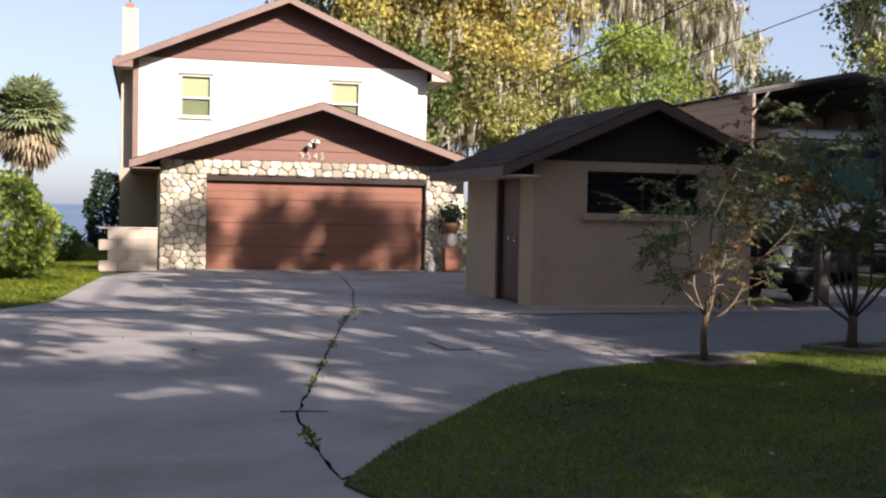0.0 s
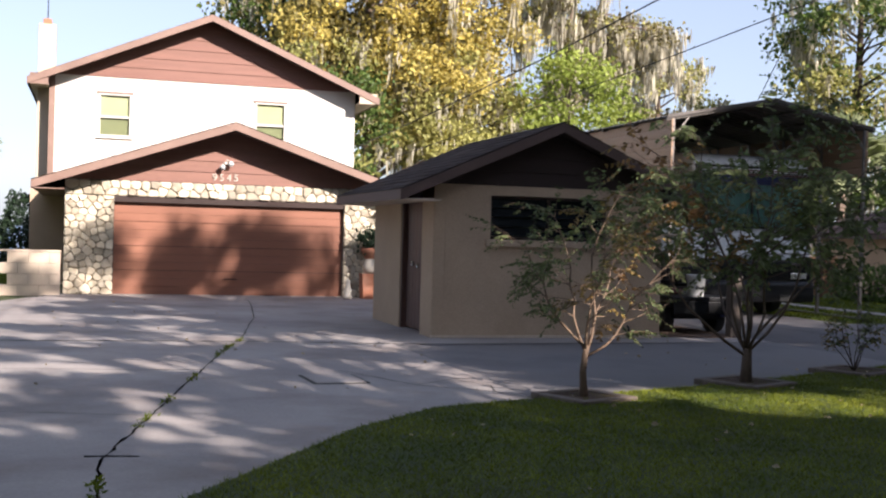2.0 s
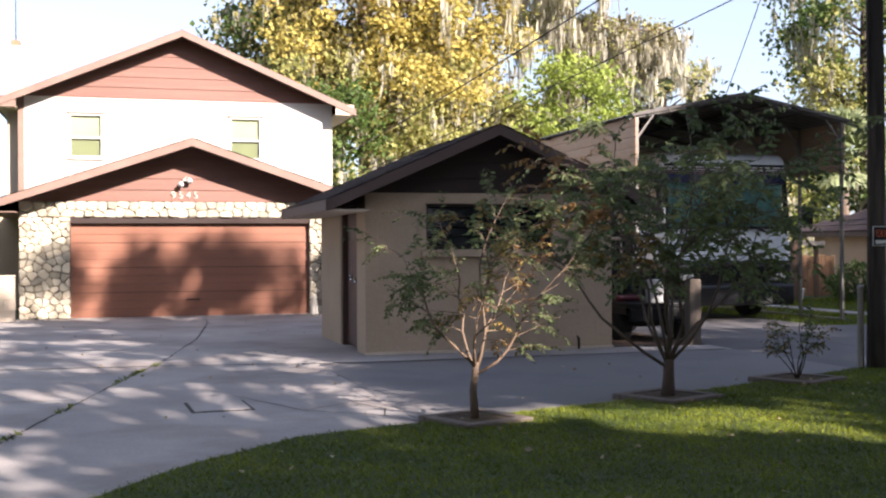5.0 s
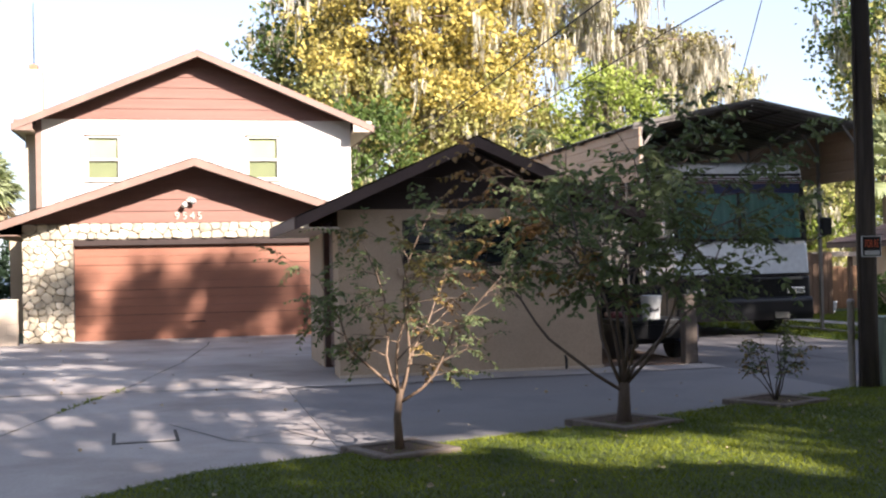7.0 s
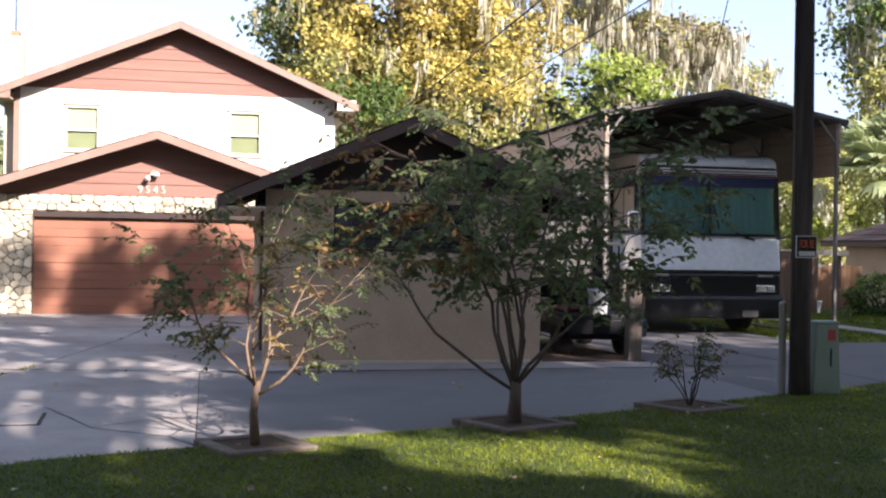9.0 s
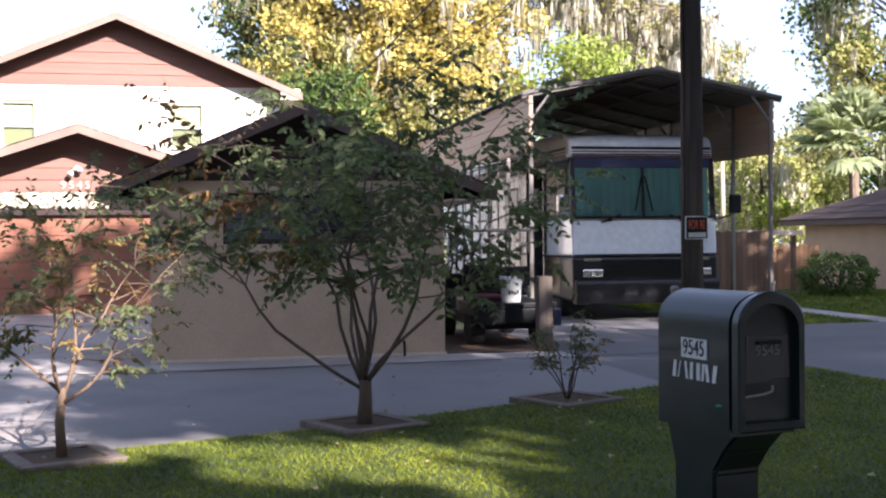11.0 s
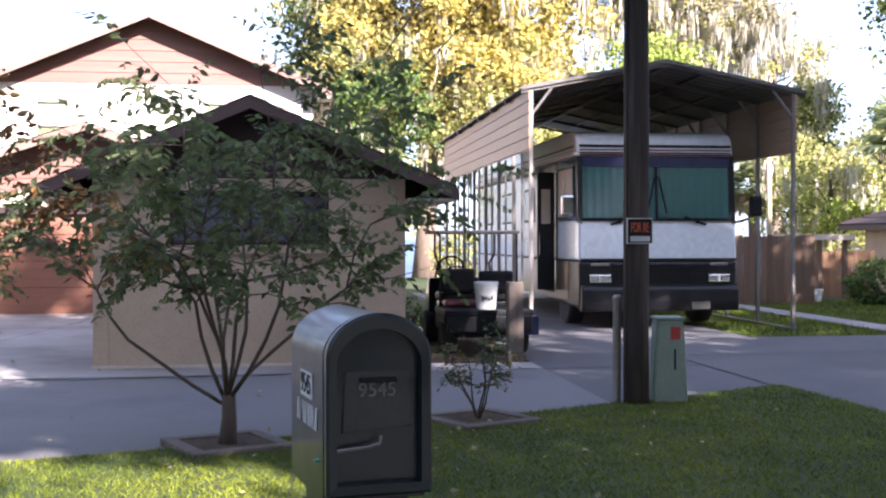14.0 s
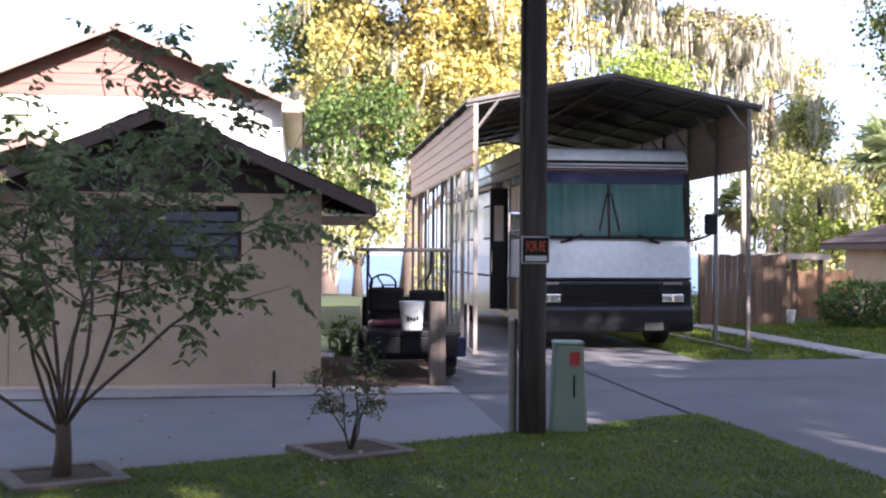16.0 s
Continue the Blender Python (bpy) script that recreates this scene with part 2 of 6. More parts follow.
M_MOSS = leaf_mat("spanish_moss", (0.44, 0.41, 0.30), (0.62, 0.57, 0.44), island=0.35, through_light=0.4)
M_OAKLEAF = leaf_mat("oak_leaf", (0.045, 0.07, 0.02), (0.08, 0.11, 0.03), island=0.4, through_light=0.12)
# dark olive leaves: the shade within the crowns is put into this colour
M_SHADELEAF = leaf_mat("shade_toned_foliage", (0.15, 0.13, 0.045), (0.25, 0.21, 0.07), island=0.4, through_light=0.3)
M_PALM = leaf_mat("palm_frond", (0.36, 0.41, 0.20), (0.48, 0.52, 0.29), island=0.35, through_light=0.5)
M_PALMDRY = leaf_mat("dry_palm_frond", (0.42, 0.33, 0.20), (0.52, 0.42, 0.27), island=0.35)


def glass_mat(name, tint, ior=1.35):
    """A thin pane: clear, with gloss that grows at a glancing view."""
    m = bpy.data.materials.new(name)
    m.use_nodes = True
    nt = m.node_tree
    clear, gloss = nt.nodes.new("ShaderNodeBsdfTransparent"), nt.nodes.new("ShaderNodeBsdfGlossy")
    fr, mx = nt.nodes.new("ShaderNodeFresnel"), nt.nodes.new("ShaderNodeMixShader")
    clear.inputs["Color"].default_value = (*tint, 1)
    gloss.inputs["Roughness"].default_value = 0.03
    fr.inputs["IOR"].default_value = ior
    for o, i in ((fr.outputs[0], mx.inputs[0]), (clear.outputs[0], mx.inputs[1]), (gloss.outputs[0], mx.inputs[2]), (mx.outputs[0], nt.nodes["Material Output"].inputs["Surface"])):
        nt.links.new(o, i)
    return m


M_GLASS = glass_mat("window_glass", (0.9, 0.93, 0.92))
M_DARKGLASS = mat("dark_glass", (0.012, 0.014, 0.016), (0.02, 0.022, 0.024), rough=0.12, bump=0, spec=0.3)


def water_mat():
    m = mat("lake_water", (0.05, 0.09, 0.17), (0.07, 0.12, 0.21), spec=0.2, rough=0.3, scale=0.05, fine=0.8, bump=0.6, bump_dist=0.15, stretch=(0.4, 1, 1))
    return m


M_WATER = water_mat()


# ---- building helpers ----
def thing(name, at, label, category, group="", rz=0.0):
    e = new(name)
    e.empty_display_size = 0.2
    e.matrix_world = pose(*at, 0, 0, rz)
    return tagged(e, label, category, group)


def mesh_of(bm, name, material, smooth=False):
    me = bpy.data.meshes.new(name)
    bm.normal_update()
    bm.to_mesh(me)
    bm.free()
    me.materials.append(material)
    if smooth:
        me.polygons.foreach_set("use_smooth", [True] * len(me.polygons))
    return me


def part(name, bm, material, parent, label="", at=(0, 0, 0), smooth=False):
    ob = new(name, mesh_of(bm, name, material, smooth))
    ob.parent = parent
    ob.location = at
    return tagged(ob, label)


def setting(name, bm, material, label, category, smooth=False, kind="structure"):
    ob = new(name, mesh_of(bm, name, material, smooth))
    return tagged(ob, label, category, "", kind)


def box(bm, x0, y0, z0, x1, y1, z1, bevel=0.0):
    vs = [bm.verts.new((x, y, z)) for x in (x0, x1) for y in (y0, y1) for z in (z0, z1)]
    fs = [bm.faces.new([vs[i] for i in f]) for f in ((0, 1, 3, 2), (4, 6, 7, 5), (0, 4, 5, 1), (2, 3, 7, 6), (0, 2, 6, 4), (1, 5, 7, 3))]
    if bevel:
        es = {e for f in fs for e in f.edges}
        bmesh.ops.bevel(bm, geom=list(es), offset=bevel, segments=2, affect="EDGES", profile=0.5)
    return bm


def boxm(*a, bevel=0.0):
    return box(bmesh.new(), *a, bevel=bevel)


def prism(bm, pts, a, b, axis="y"):
    """A polygon of 2D points pushed from a to b along an axis (x: points are y, z; y: x, z; z: x, y)."""
    def put(p, d):
        return {"x": (d, p[0], p[1]), "y": (p[0], d, p[1]), "z": (p[0], p[1], d)}[axis]
    lo = [bm.verts.new(put(p, a)) for p in pts]
    hi = [bm.verts.new(put(p, b)) for p in pts]
    bm.faces.new(lo)
    bm.faces.new(hi[::-1])
    n = len(pts)
    for i in range(n):
        bm.faces.new((lo[i], hi[i], hi[(i + 1) % n], lo[(i + 1) % n]))
    bmesh.ops.recalc_face_normals(bm, faces=bm.faces[:])
    return bm


def prismm(pts, a, b, axis="y", bevel=0.0):
    bm = prism(bmesh.new(), pts, a, b, axis)
    if bevel:
        bmesh.ops.bevel(bm, geom=bm.edges[:], offset=bevel, segments=2, affect="EDGES", profile=0.5)
    return bm


def tube(bm, pts, radii, n=8, cap=True):
    """A round bar through points, with a radius at each."""
    pts = [Vector(p) for p in pts]
    if isinstance(radii, (int, float)):
        radii = [radii] * len(pts)
    rings, side = [], None
    for i, p in enumerate(pts):
        d = (pts[min(i + 1, len(pts) - 1)] - pts[max(i - 1, 0)]).normalized()
        if side is None:
            side = d.orthogonal().normalized()
        side = (side - d * side.dot(d)).normalized()
        up = d.cross(side)
        rings.append([bm.verts.new(p + (side * math.cos(2 * math.pi * k / n) + up * math.sin(2 * math.pi * k / n)) * radii[i]) for k in range(n)])
    for a, b in zip(rings, rings[1:]):
        for k in range(n):
            bm.faces.new((a[k], a[(k + 1) % n], b[(k + 1) % n], b[k]))
    if cap:
        bm.faces.new(rings[0][::-1])
        bm.faces.new(rings[-1])
    return bm


def tubem(pts, radii, n=8):
    return tube(bmesh.new(), pts, radii, n)


def lathe(bm, profile, at=(0, 0, 0), n=20):
    """A turned shape from (radius, height) pairs."""
    rings = [[bm.verts.new((at[0] + r * math.cos(2 * math.pi * k / n), at[1] + r * math.sin(2 * math.pi * k / n), at[2] + z)) for k in range(n)] for r, z in profile]
    for a, b in zip(rings, rings[1:]):
        for k in range(n):
            bm.faces.new((a[k], a[(k + 1) % n], b[(k + 1) % n], b[k]))
    bm.faces.new(rings[0][::-1])
    bm.faces.new(rings[-1])
    return bm


def torus(bm, at, major, minor, axis="y", n=24, k=8):
    rings = []
    for i in range(n):
        a = 2 * math.pi * i / n
        ring = []
        for j in range(k):
            b = 2 * math.pi * j / k
            r, h = major + minor * math.cos(b), minor * math.sin(b)
            u, v = r * math.cos(a), r * math.sin(a)
            ring.append(bm.verts.new(Vector(at) + Vector({"x": (h, u, v), "y": (u, h, v), "z": (u, v, h)}[axis])))
        rings.append(ring)
    for i in range(n):
        a, b = rings[i], rings[(i + 1) % n]
        for j in range(k):
            bm.faces.new((a[j], a[(j + 1) % k], b[(j + 1) % k], b[j]))
    bmesh.ops.recalc_face_normals(bm, faces=bm.faces[:])
    return bm


def cards(name, material, centres, sizes, rng, parent=None, droop=0.0, aspect=0.6, flat=0.0, at=(0, 0, 0)):
    """Many small folded leaves (four corners, bent along the middle), one mesh."""
    c = np.asarray(centres, float)
    n = len(c)
    d = rng.normal(size=(n, 3))
    d[:, 2] = d[:, 2] * (1 - flat) - droop
    d /= np.linalg.norm(d, axis=1)[:, None] + 1e-9
    w = np.cross(d, rng.normal(size=(n, 3)))
    w /= np.linalg.norm(w, axis=1)[:, None] + 1e-9
    s = np.asarray(sizes, float)[:, None] * np.ones((n, 1))
    nrm = np.cross(d, w)
    tip, mid = c + d * s, c + d * s * 0.45
    lift = nrm * s * 0.12
    v = np.stack([c, mid + w * s * aspect * 0.5 + lift, tip, mid - w * s * aspect * 0.5 + lift], 1).reshape(-1, 3)
    i = np.arange(n)[:, None] * 4
    f = np.concatenate([np.concatenate([i, i + 1, i + 2], 1), np.concatenate([i, i + 2, i + 3], 1)], 1).reshape(-1, 3)
    me = bpy.data.meshes.new(name)
    me.from_pydata(v.tolist(), [], f.tolist())
    me.materials.append(material)
    ob = new(name, me)
    ob.parent = parent
    ob.location = at
    return ob


def text_bm(words, size, depth=0.006):
    cu = bpy.data.curves.new("letters", "FONT")
    cu.body, cu.size, cu.extrude = words, size, depth / 2
    cu.align_x, cu.align_y = "CENTER", "CENTER"
    ob = bpy.data.objects.new("letters", cu)
    scene.collection.objects.link(ob)
    dg = bpy.context.evaluated_depsgraph_get()
    bm = bmesh.new()
    me = ob.evaluated_get(dg).to_mesh()
    bm.from_mesh(me)
    bpy.data.objects.remove(ob)
    bpy.data.curves.remove(cu)
    return bm


# ---- ground, drive, lake ----
def ground_height(x, y):
    if y < 14:
        return -0.03
    if y < 33:
        return -0.03 - 0.40 * (y - 14) / 19
    return -0.43 - min(1.5, (y - 33) * 0.12)


bm = bmesh.new()
ys = [-3000, -300, -60, -27, -20.3, -10, 0, 8, 14, 18, 22, 26, 30, 33, 36, 42, 50, 300, 4000]
xs = [-4000, -300, -60, -20, -8, 0, 8, 16, 24, 40, 80, 300, 4000]
grid = [[bm.verts.new((x, y, ground_height(x, y))) for x in xs] for y in ys]
for a, b in zip(grid, grid[1:]):
    for i in range(len(xs) - 1):
        bm.faces.new((a[i], a[i + 1], b[i + 1], b[i]))
ground = setting("ground", bm, M_LAWN, "green lawn sloping down to the lake shore", "ground")

bm = bmesh.new()
v = [bm.verts.new(p) for p in ((-3500, 30, -0.52), (3500, 30, -0.52), (3500, 3900, -0.52), (-3500, 3900, -0.52))]
bm.faces.new(v)
setting("water", bm, M_WATER, "blue rippled lake water behind the houses", "lake")

EDGE = [(-0.35, -19.5), (-0.18, -19.15), (0.11, -18.62), (0.64, -17.85), (1.41, -16.71), (2.25, -15.85), (3.1, -15.52), (4.5, -15.06), (5.3, -14.8),
        (6.8, -14.13), (8.0, -13.6), (8.86, -13.16)]
LAWN_EDGE = EDGE + [(9.6, -12.85), (10.4, -12.4), (10.93, -12.15), (11.02, -13.2), (11.08, -15.3), (11.3, -20.25), (0.35, -20.25), (-0.2, -19.95)]

road = setting("road", boxm(-60, -28, -0.2, 80, -20.3, -0.004), M_ASPHALT, "grey asphalt street in front of the houses", "road")
bm = prismm([(-5.2, -20.3), (3.296, -20.3), (3.296, -10.4), (8.996, -10.3), (8.996, -9.62), (8.0, -9.62), (8.0, -5.2), (6.2, -5.2), (6.2, 0.2), (-1.05, 0.2), (-2.06, -2.65), (-2.54, -8.46), (-3.07, -9.6), (-4.2, -16)], -0.12, 0.0, "z")
drive = setting("drive", bm, M_CONCRETE, "cracked grey concrete driveway with dark stains", "driveway")
# split off from the drive only to carry the shade in a darker colour
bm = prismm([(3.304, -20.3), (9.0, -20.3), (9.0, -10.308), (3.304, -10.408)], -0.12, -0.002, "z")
drive3 = setting("drive_3", bm, M_SHADECONCRETE, "drive concrete in front of the shed, with shade put into its colour", "driveway")
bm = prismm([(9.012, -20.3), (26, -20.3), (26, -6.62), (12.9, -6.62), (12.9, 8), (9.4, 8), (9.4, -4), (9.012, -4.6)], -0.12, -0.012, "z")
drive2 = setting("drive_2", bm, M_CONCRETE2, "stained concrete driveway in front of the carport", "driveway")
lawn = setting("lawn", prismm(LAWN_EDGE, -0.1, 0.018, "z"), M_LAWN, "mown green lawn between drive and street", "lawn")
setting("soil_bed", boxm(7.56, -9.55, -0.1, 8.99, -6.0, 0.006), M_SOIL, "bare brown soil strip beside the shed", "soil")
setting("pavement", boxm(15.45, -6.6, -0.1, 16.05, 8, -0.008), M_CONCRETE, "narrow pale concrete garden path", "path")


# ---- the house ----
house = thing("house", (0, 0, 0), "two-storey white stucco house with brown gables and stone garage front", "house")


def wall_with_holes(x0, x1, z0, z1, holes, y0, y1):
    """A wall along x, made of boxes round its openings."""
    bm = bmesh.new()
    cuts = sorted({x0, x1, *(h[0] for h in holes), *(h[1] for h in holes)})
    for a, b in zip(cuts, cuts[1:]):
        hs = sorted((h[2], h[3]) for h in holes if h[0] <= a and h[1] >= b)
        z = z0
        for lo, hi in hs:
            if lo > z:
                box(bm, a, y0, z, b, y1, lo)
            z = hi
        if z < z1:
            box(bm, a, y0, z, b, y1, z1)
    bmesh.ops.remove_doubles(bm, verts=bm.verts[:], dist=1e-5)
    return bm


# upper storey
UX0, UX1, UY0, UY1, UZ = -1.47, 6.78, 7.91, 17.0, 5.52
UA = (2.6, 7.33)
W1, W2 = (-0.34, 0.52, 3.87, 5.05), (3.9, 4.77, 3.87, 5.05)
part("wall", wall_with_holes(UX0, UX1, -0.05, UZ, [W1, W2], UY0, UY0 + 0.2), M_STUCCO, house, "white stucco front wall")
part("side_wall", boxm(UX0, UY0 + 0.2, -0.4, UX0 + 0.2, UY1, UZ), M_STUCCO, house)
part("side_wall", boxm(UX1 - 0.2, UY0 + 0.2, -0.4, UX1, UY1, UZ), M_STUCCO, house)
part("rear_wall", boxm(UX0 + 0.2, UY1 - 0.2, -0.4, UX1 - 0.2, UY1, UZ), M_STUCCO, house)
part("floor_slab", boxm(UX0 + 0.2, UY0 + 0.2, 2.6, UX1 - 0.2, UY1 - 0.2, 2.8), M_DARKROOM, house)
part("corner_board", boxm(UX0 - 0.16, UY0 - 0.03, 2.5, UX0 - 0.002, UY0 + 0.15, 5.45, bevel=0.01), M_FASCIA, house, "brown painted corner board")


def gable_boards(x_mid, z_low, z_top, slope, y, board, material, parent, count_name="siding_board"):
    """Lapped boards that fill a gable, one object each."""
    z = z_low
    while z < z_top - 0.06:
        z2 = min(z + board, z_top - 0.02)
        h0, h1 = (z_top - z) / slope, (z_top - z2) / slope
        bm = bmesh.new()
        pts = [(x_mid - h0, z), (x_mid + h0, z), (x_mid + h1, z2), (x_mid - h1, z2)]
        lo = [bm.verts.new((p[0], y - (0.026 if k < 2 else 0.006), p[1])) for k, p in enumerate(pts)]
        hi = [bm.verts.new((p[0], y + 0.02, p[1])) for p in pts]
        bm.faces.new(lo)
        bm.faces.new(hi[::-1])
        for i in range(4):
            bm.faces.new((lo[i], hi[i], hi[(i + 1) % 4], lo[(i + 1) % 4]))
        bmesh.ops.recalc_face_normals(bm, faces=bm.faces[:])
        part(count_name, bm, material, parent)
        z += board


def gable_roof(parent, x_mid, z_apex, half, z_eave, y0, y1, thick, fascia_h, roof_mat, fascia_mat, name="roof"):
    """Two roof slabs with rake boards, eave boards and soffits."""
    s = (z_apex - z_eave) / half
    for sgn in (-1, 1):
        e = x_mid + sgn * half
        roof = part(name, prismm([(x_mid, z_apex), (e, z_eave), (e, z_eave - thick), (x_mid, z_apex - thick)], y0 + 0.03, y1, "y"), roof_mat, parent)
        part("rake_board", prismm([(x_mid, z_apex - 0.012), (e, z_eave - 0.012), (e, z_eave - fascia_h), (x_mid, z_apex - fascia_h)], y0, y0 + 0.028, "y", bevel=0.004), fascia_mat, parent)
        part("rake_board", prismm([(x_mid, z_apex - 0.012), (e, z_eave - 0.012), (e, z_eave - fascia_h), (x_mid, z_apex - fascia_h)], y1 + 0.002, y1 + 0.03, "y"), fascia_mat, parent)
        a, b = sorted((e + sgn * 0.002, e + sgn * 0.026))
        part("eave_board", boxm(a, y0 + 0.002, z_eave - fascia_h, b, y1 + 0.03, z_eave - 0.01, bevel=0.004), fascia_mat, parent)
    return s


US = gable_roof(house, UA[0], UA[1], 4.74, 5.32, 7.29, 17.5, 0.1, 0.2, M_SHINGLE, M_FASCIA)
part("gable_wall", prismm([(UX0, UZ - 0.05), (UX1, UZ - 0.05), (UA[0], UA[1] - 0.16)], UY0 + 0.03, UY0 + 0.15, "y"), M_FASCIA, house)
gable_boards(UA[0], UZ - 0.02, UA[1] - 0.12, US, UY0, 0.29, M_SIDING, house)
# eave returns and soffits
for xa, xb in ((UA[0] - 4.7, UX0 - 0.16), (UX1 + 0.002, UA[0] + 4.7)):
    part("soffit", boxm(xa, 7.33, 5.13, xb, 17.4, 5.155), M_CREAM, house, "cream painted soffit")
    part("eave_return", boxm(xa, 7.32, 5.13, xb, 7.335, 5.42), M_FASCIA if xa < 0 else M_CREAM, house)
part("chimney", boxm(-1.95, 8.4, -0.05, -1.5, 9.0, 6.9, bevel=0.02), M_CREAM, house, "cream stucco chimney")
part("chimney_cap", boxm(-1.84, 8.5, 6.9, -1.62, 8.9, 7.06, bevel=0.02), M_TERRA, house, "terracotta chimney cap")
part("annex_wall", boxm(-1.95, 9.0, -0.4, -1.475, 13.0, 4.9), M_STUCCO, house)


def window_unit(w, y):
    """A double-hung window: frame, two sashes with panes, blind behind the upper, screen behind the lower, and a sill."""
    x0, x1, z0, z1 = w
    bm = bmesh.new()
    t = 0.05
    for b in ((x0, z0, x0 + t, z1), (x1 - t, z0, x1, z1), (x0 + t, z1 - t, x1 - t, z1), (x0 + t, z0, x1 - t, z0 + t)):
        box(bm, b[0], y - 0.03, b[1], b[2], y + 0.08, b[3], bevel=0.006)
    win = part("window", bm, M_FRAME, house, "cream framed double-hung window with drawn blind")
    zm = (z0 + z1) / 2 - 0.05
    part("meeting_rail", boxm(x0 + t, y - 0.012, zm - 0.03, x1 - t, y + 0.05, zm + 0.03, bevel=0.005), M_FRAME, win)
    part("sill", boxm(x0 - 0.06, y - 0.07, z0 - 0.05, x1 + 0.06, y + 0.02, z0 - 0.003, bevel=0.008), M_STUCCO, win)
    part("head_trim", boxm(x0 - 0.05, y - 0.05, z1 + 0.003, x1 + 0.05, y + 0.02, z1 + 0.045, bevel=0.008), M_FASCIA, win)
    for name, a, b, d in (("pane", zm + 0.03, z1 - t, 0.02), ("pane", z0 + t, zm - 0.03, 0.035)):
        g = part(name, boxm(x0 + t, y + d, a, x1 - t, y + d + 0.005, b), M_GLASS, win)
        g.visible_shadow = False
    part("blind", boxm(x0 + t, y + 0.06, zm, x1 - t, y + 0.07, z1 - t), M_BLIND, win, "yellow-green roller blind")
    part("insect_screen", boxm(x0 + t, y + 0.06, z0 + t, x1 - t, y + 0.072, zm), M_BLIND2, win, "olive mesh screen")


window_unit(W1, UY0)
window_unit(W2, UY0)

# ---- garage wing ----
GX0, GX1, GM, GAP, GEZ = -0.98, 5.75, 2.385, 3.65, 2.31
part("garage_wall", wall_with_holes(GX0, GX1, -0.05, 2.38, [(0.0, 4.86, -0.05, 2.05)], 0.06, 0.26), M_MORTAR, house, "mortar bed between the field stones")
part("garage_side", boxm(GX0, 0.26, -0.05, GX0 + 0.2, UY0 - 0.003, 2.38), M_TAN, house)
part("garage_side", boxm(GX1 - 0.2, 0.26, -0.05, GX1, UY0 - 0.003, 2.38), M_TAN, house)
part("side_wing_wall", boxm(-1.9, 5.0, -0.1, GX0 - 0.003, 5.2, 2.3), M_TAN, house)
part("garage_floor", boxm(0, 0.0, -0.04, 4.86, 7.8, 0.004), M_CONCRETE, house)
GS = gable_roof(house, GM, GAP, 3.97, GEZ, -0.63, 7.905, 0.1, 0.17, M_SHINGLE, M_FASCIA, "garage_roof")
part("gable_wall", prismm([(GX0 - 0.3, 2.38), (GX1 + 0.3, 2.38), (GM, GAP - 0.14)], 0.08, 0.2, "y"), M_FASCIA, house)
gable_boards(GM, 2.385, GAP - 0.12, GS, 0.07, 0.235, M_SIDING, house)
part("soffit", boxm(GM - 3.94, -0.6, 2.13, GX0 - 0.003, 7.9, 2.15), M_FASCIA, house)
part("soffit", boxm(GX1 + 0.003, -0.6, 2.13, GM + 3.94, 7.9, 2.15), M_FASCIA, house)

# sectional door of four panels with fine grooves, set back in the opening
gdoor = part("garage_door", boxm(0.003, 0.2, 0.005, 4.857, 0.235, 2.047), M_DARKSIDING, house, "brown sectional garage door")
for k in range(4):
    for j in range(3):
        z = 0.008 + k * 0.51 + j * 0.169
        part("door_plank", boxm(0.006, 0.165, z, 4.854, 0.198, z + (0.162 if j == 2 else 0.166), bevel=0.003), M_GDOOR, gdoor)
part("door_handle", tubem([(2.3, 0.15, 0.33), (2.3, 0.13, 0.35), (2.56, 0.13, 0.35), (2.56, 0.15, 0.33)], 0.012, 6), M_BLACK, gdoor)
# dark strip that stands for the overhang's shade on the door top
part("header", boxm(0.003, 0.05, 1.93, 4.857, 0.16, 2.048, bevel=0.006), M_DARKSIDING, house)

# house number, four separate figures
for k, ch in enumerate("9545"):
    bm = text_bm(ch, 0.21, 0.02)
    bmesh.ops.transform(bm, matrix=pose(2.04 + 0.15 * k, 0.03, 2.51, 90, 0, 0), verts=bm.verts[:])
    part("number_figure", bm, M_PALESTONE, house, "cream house number figure")

# floodlight over the number
flood = thing("wall_lamp", (2.27, 0.05, 2.82), "white twin floodlight on the garage gable", "lamp")
part("mount", lathe(bmesh.new(), [(0.05, -0.02), (0.06, 0.0), (0.05, 0.03)], n=14), M_FRAME, flood)
for sx in (-0.06, 0.06):
    bm = bmesh.new()
    lathe(bm, [(0.02, 0.0), (0.035, 0.05), (0.06, 0.14), (0.06, 0.155)], n=14)
    bmesh.ops.transform(bm, matrix=pose(sx, -0.03, 0.05 if sx > 0 else -0.03, 118, 0, -12 if sx < 0 else 14), verts=bm.verts[:])
    part("lamp_head", bm, M_WHITE, flood, smooth=True)
part("arm", tubem([(0, 0, 0.0), (0.0, -0.05, 0.05), (0.04, -0.06, 0.08)], 0.012, 6), M_FRAME, flood)


def clip_poly(poly, px, py, nx, ny):
    out = []
    for i in range(len(poly)):
        a, b = poly[i], poly[(i + 1) % len(poly)]
        da, db = (a[0] - px) * nx + (a[1] - py) * ny, (b[0] - px) * nx + (b[1] - py) * ny
        if da <= 0:
            out.append(a)
        if da * db < 0:
            t = da / (da - db)
            out.append((a[0] + (b[0] - a[0]) * t, a[1] + (b[1] - a[1]) * t))
    return out


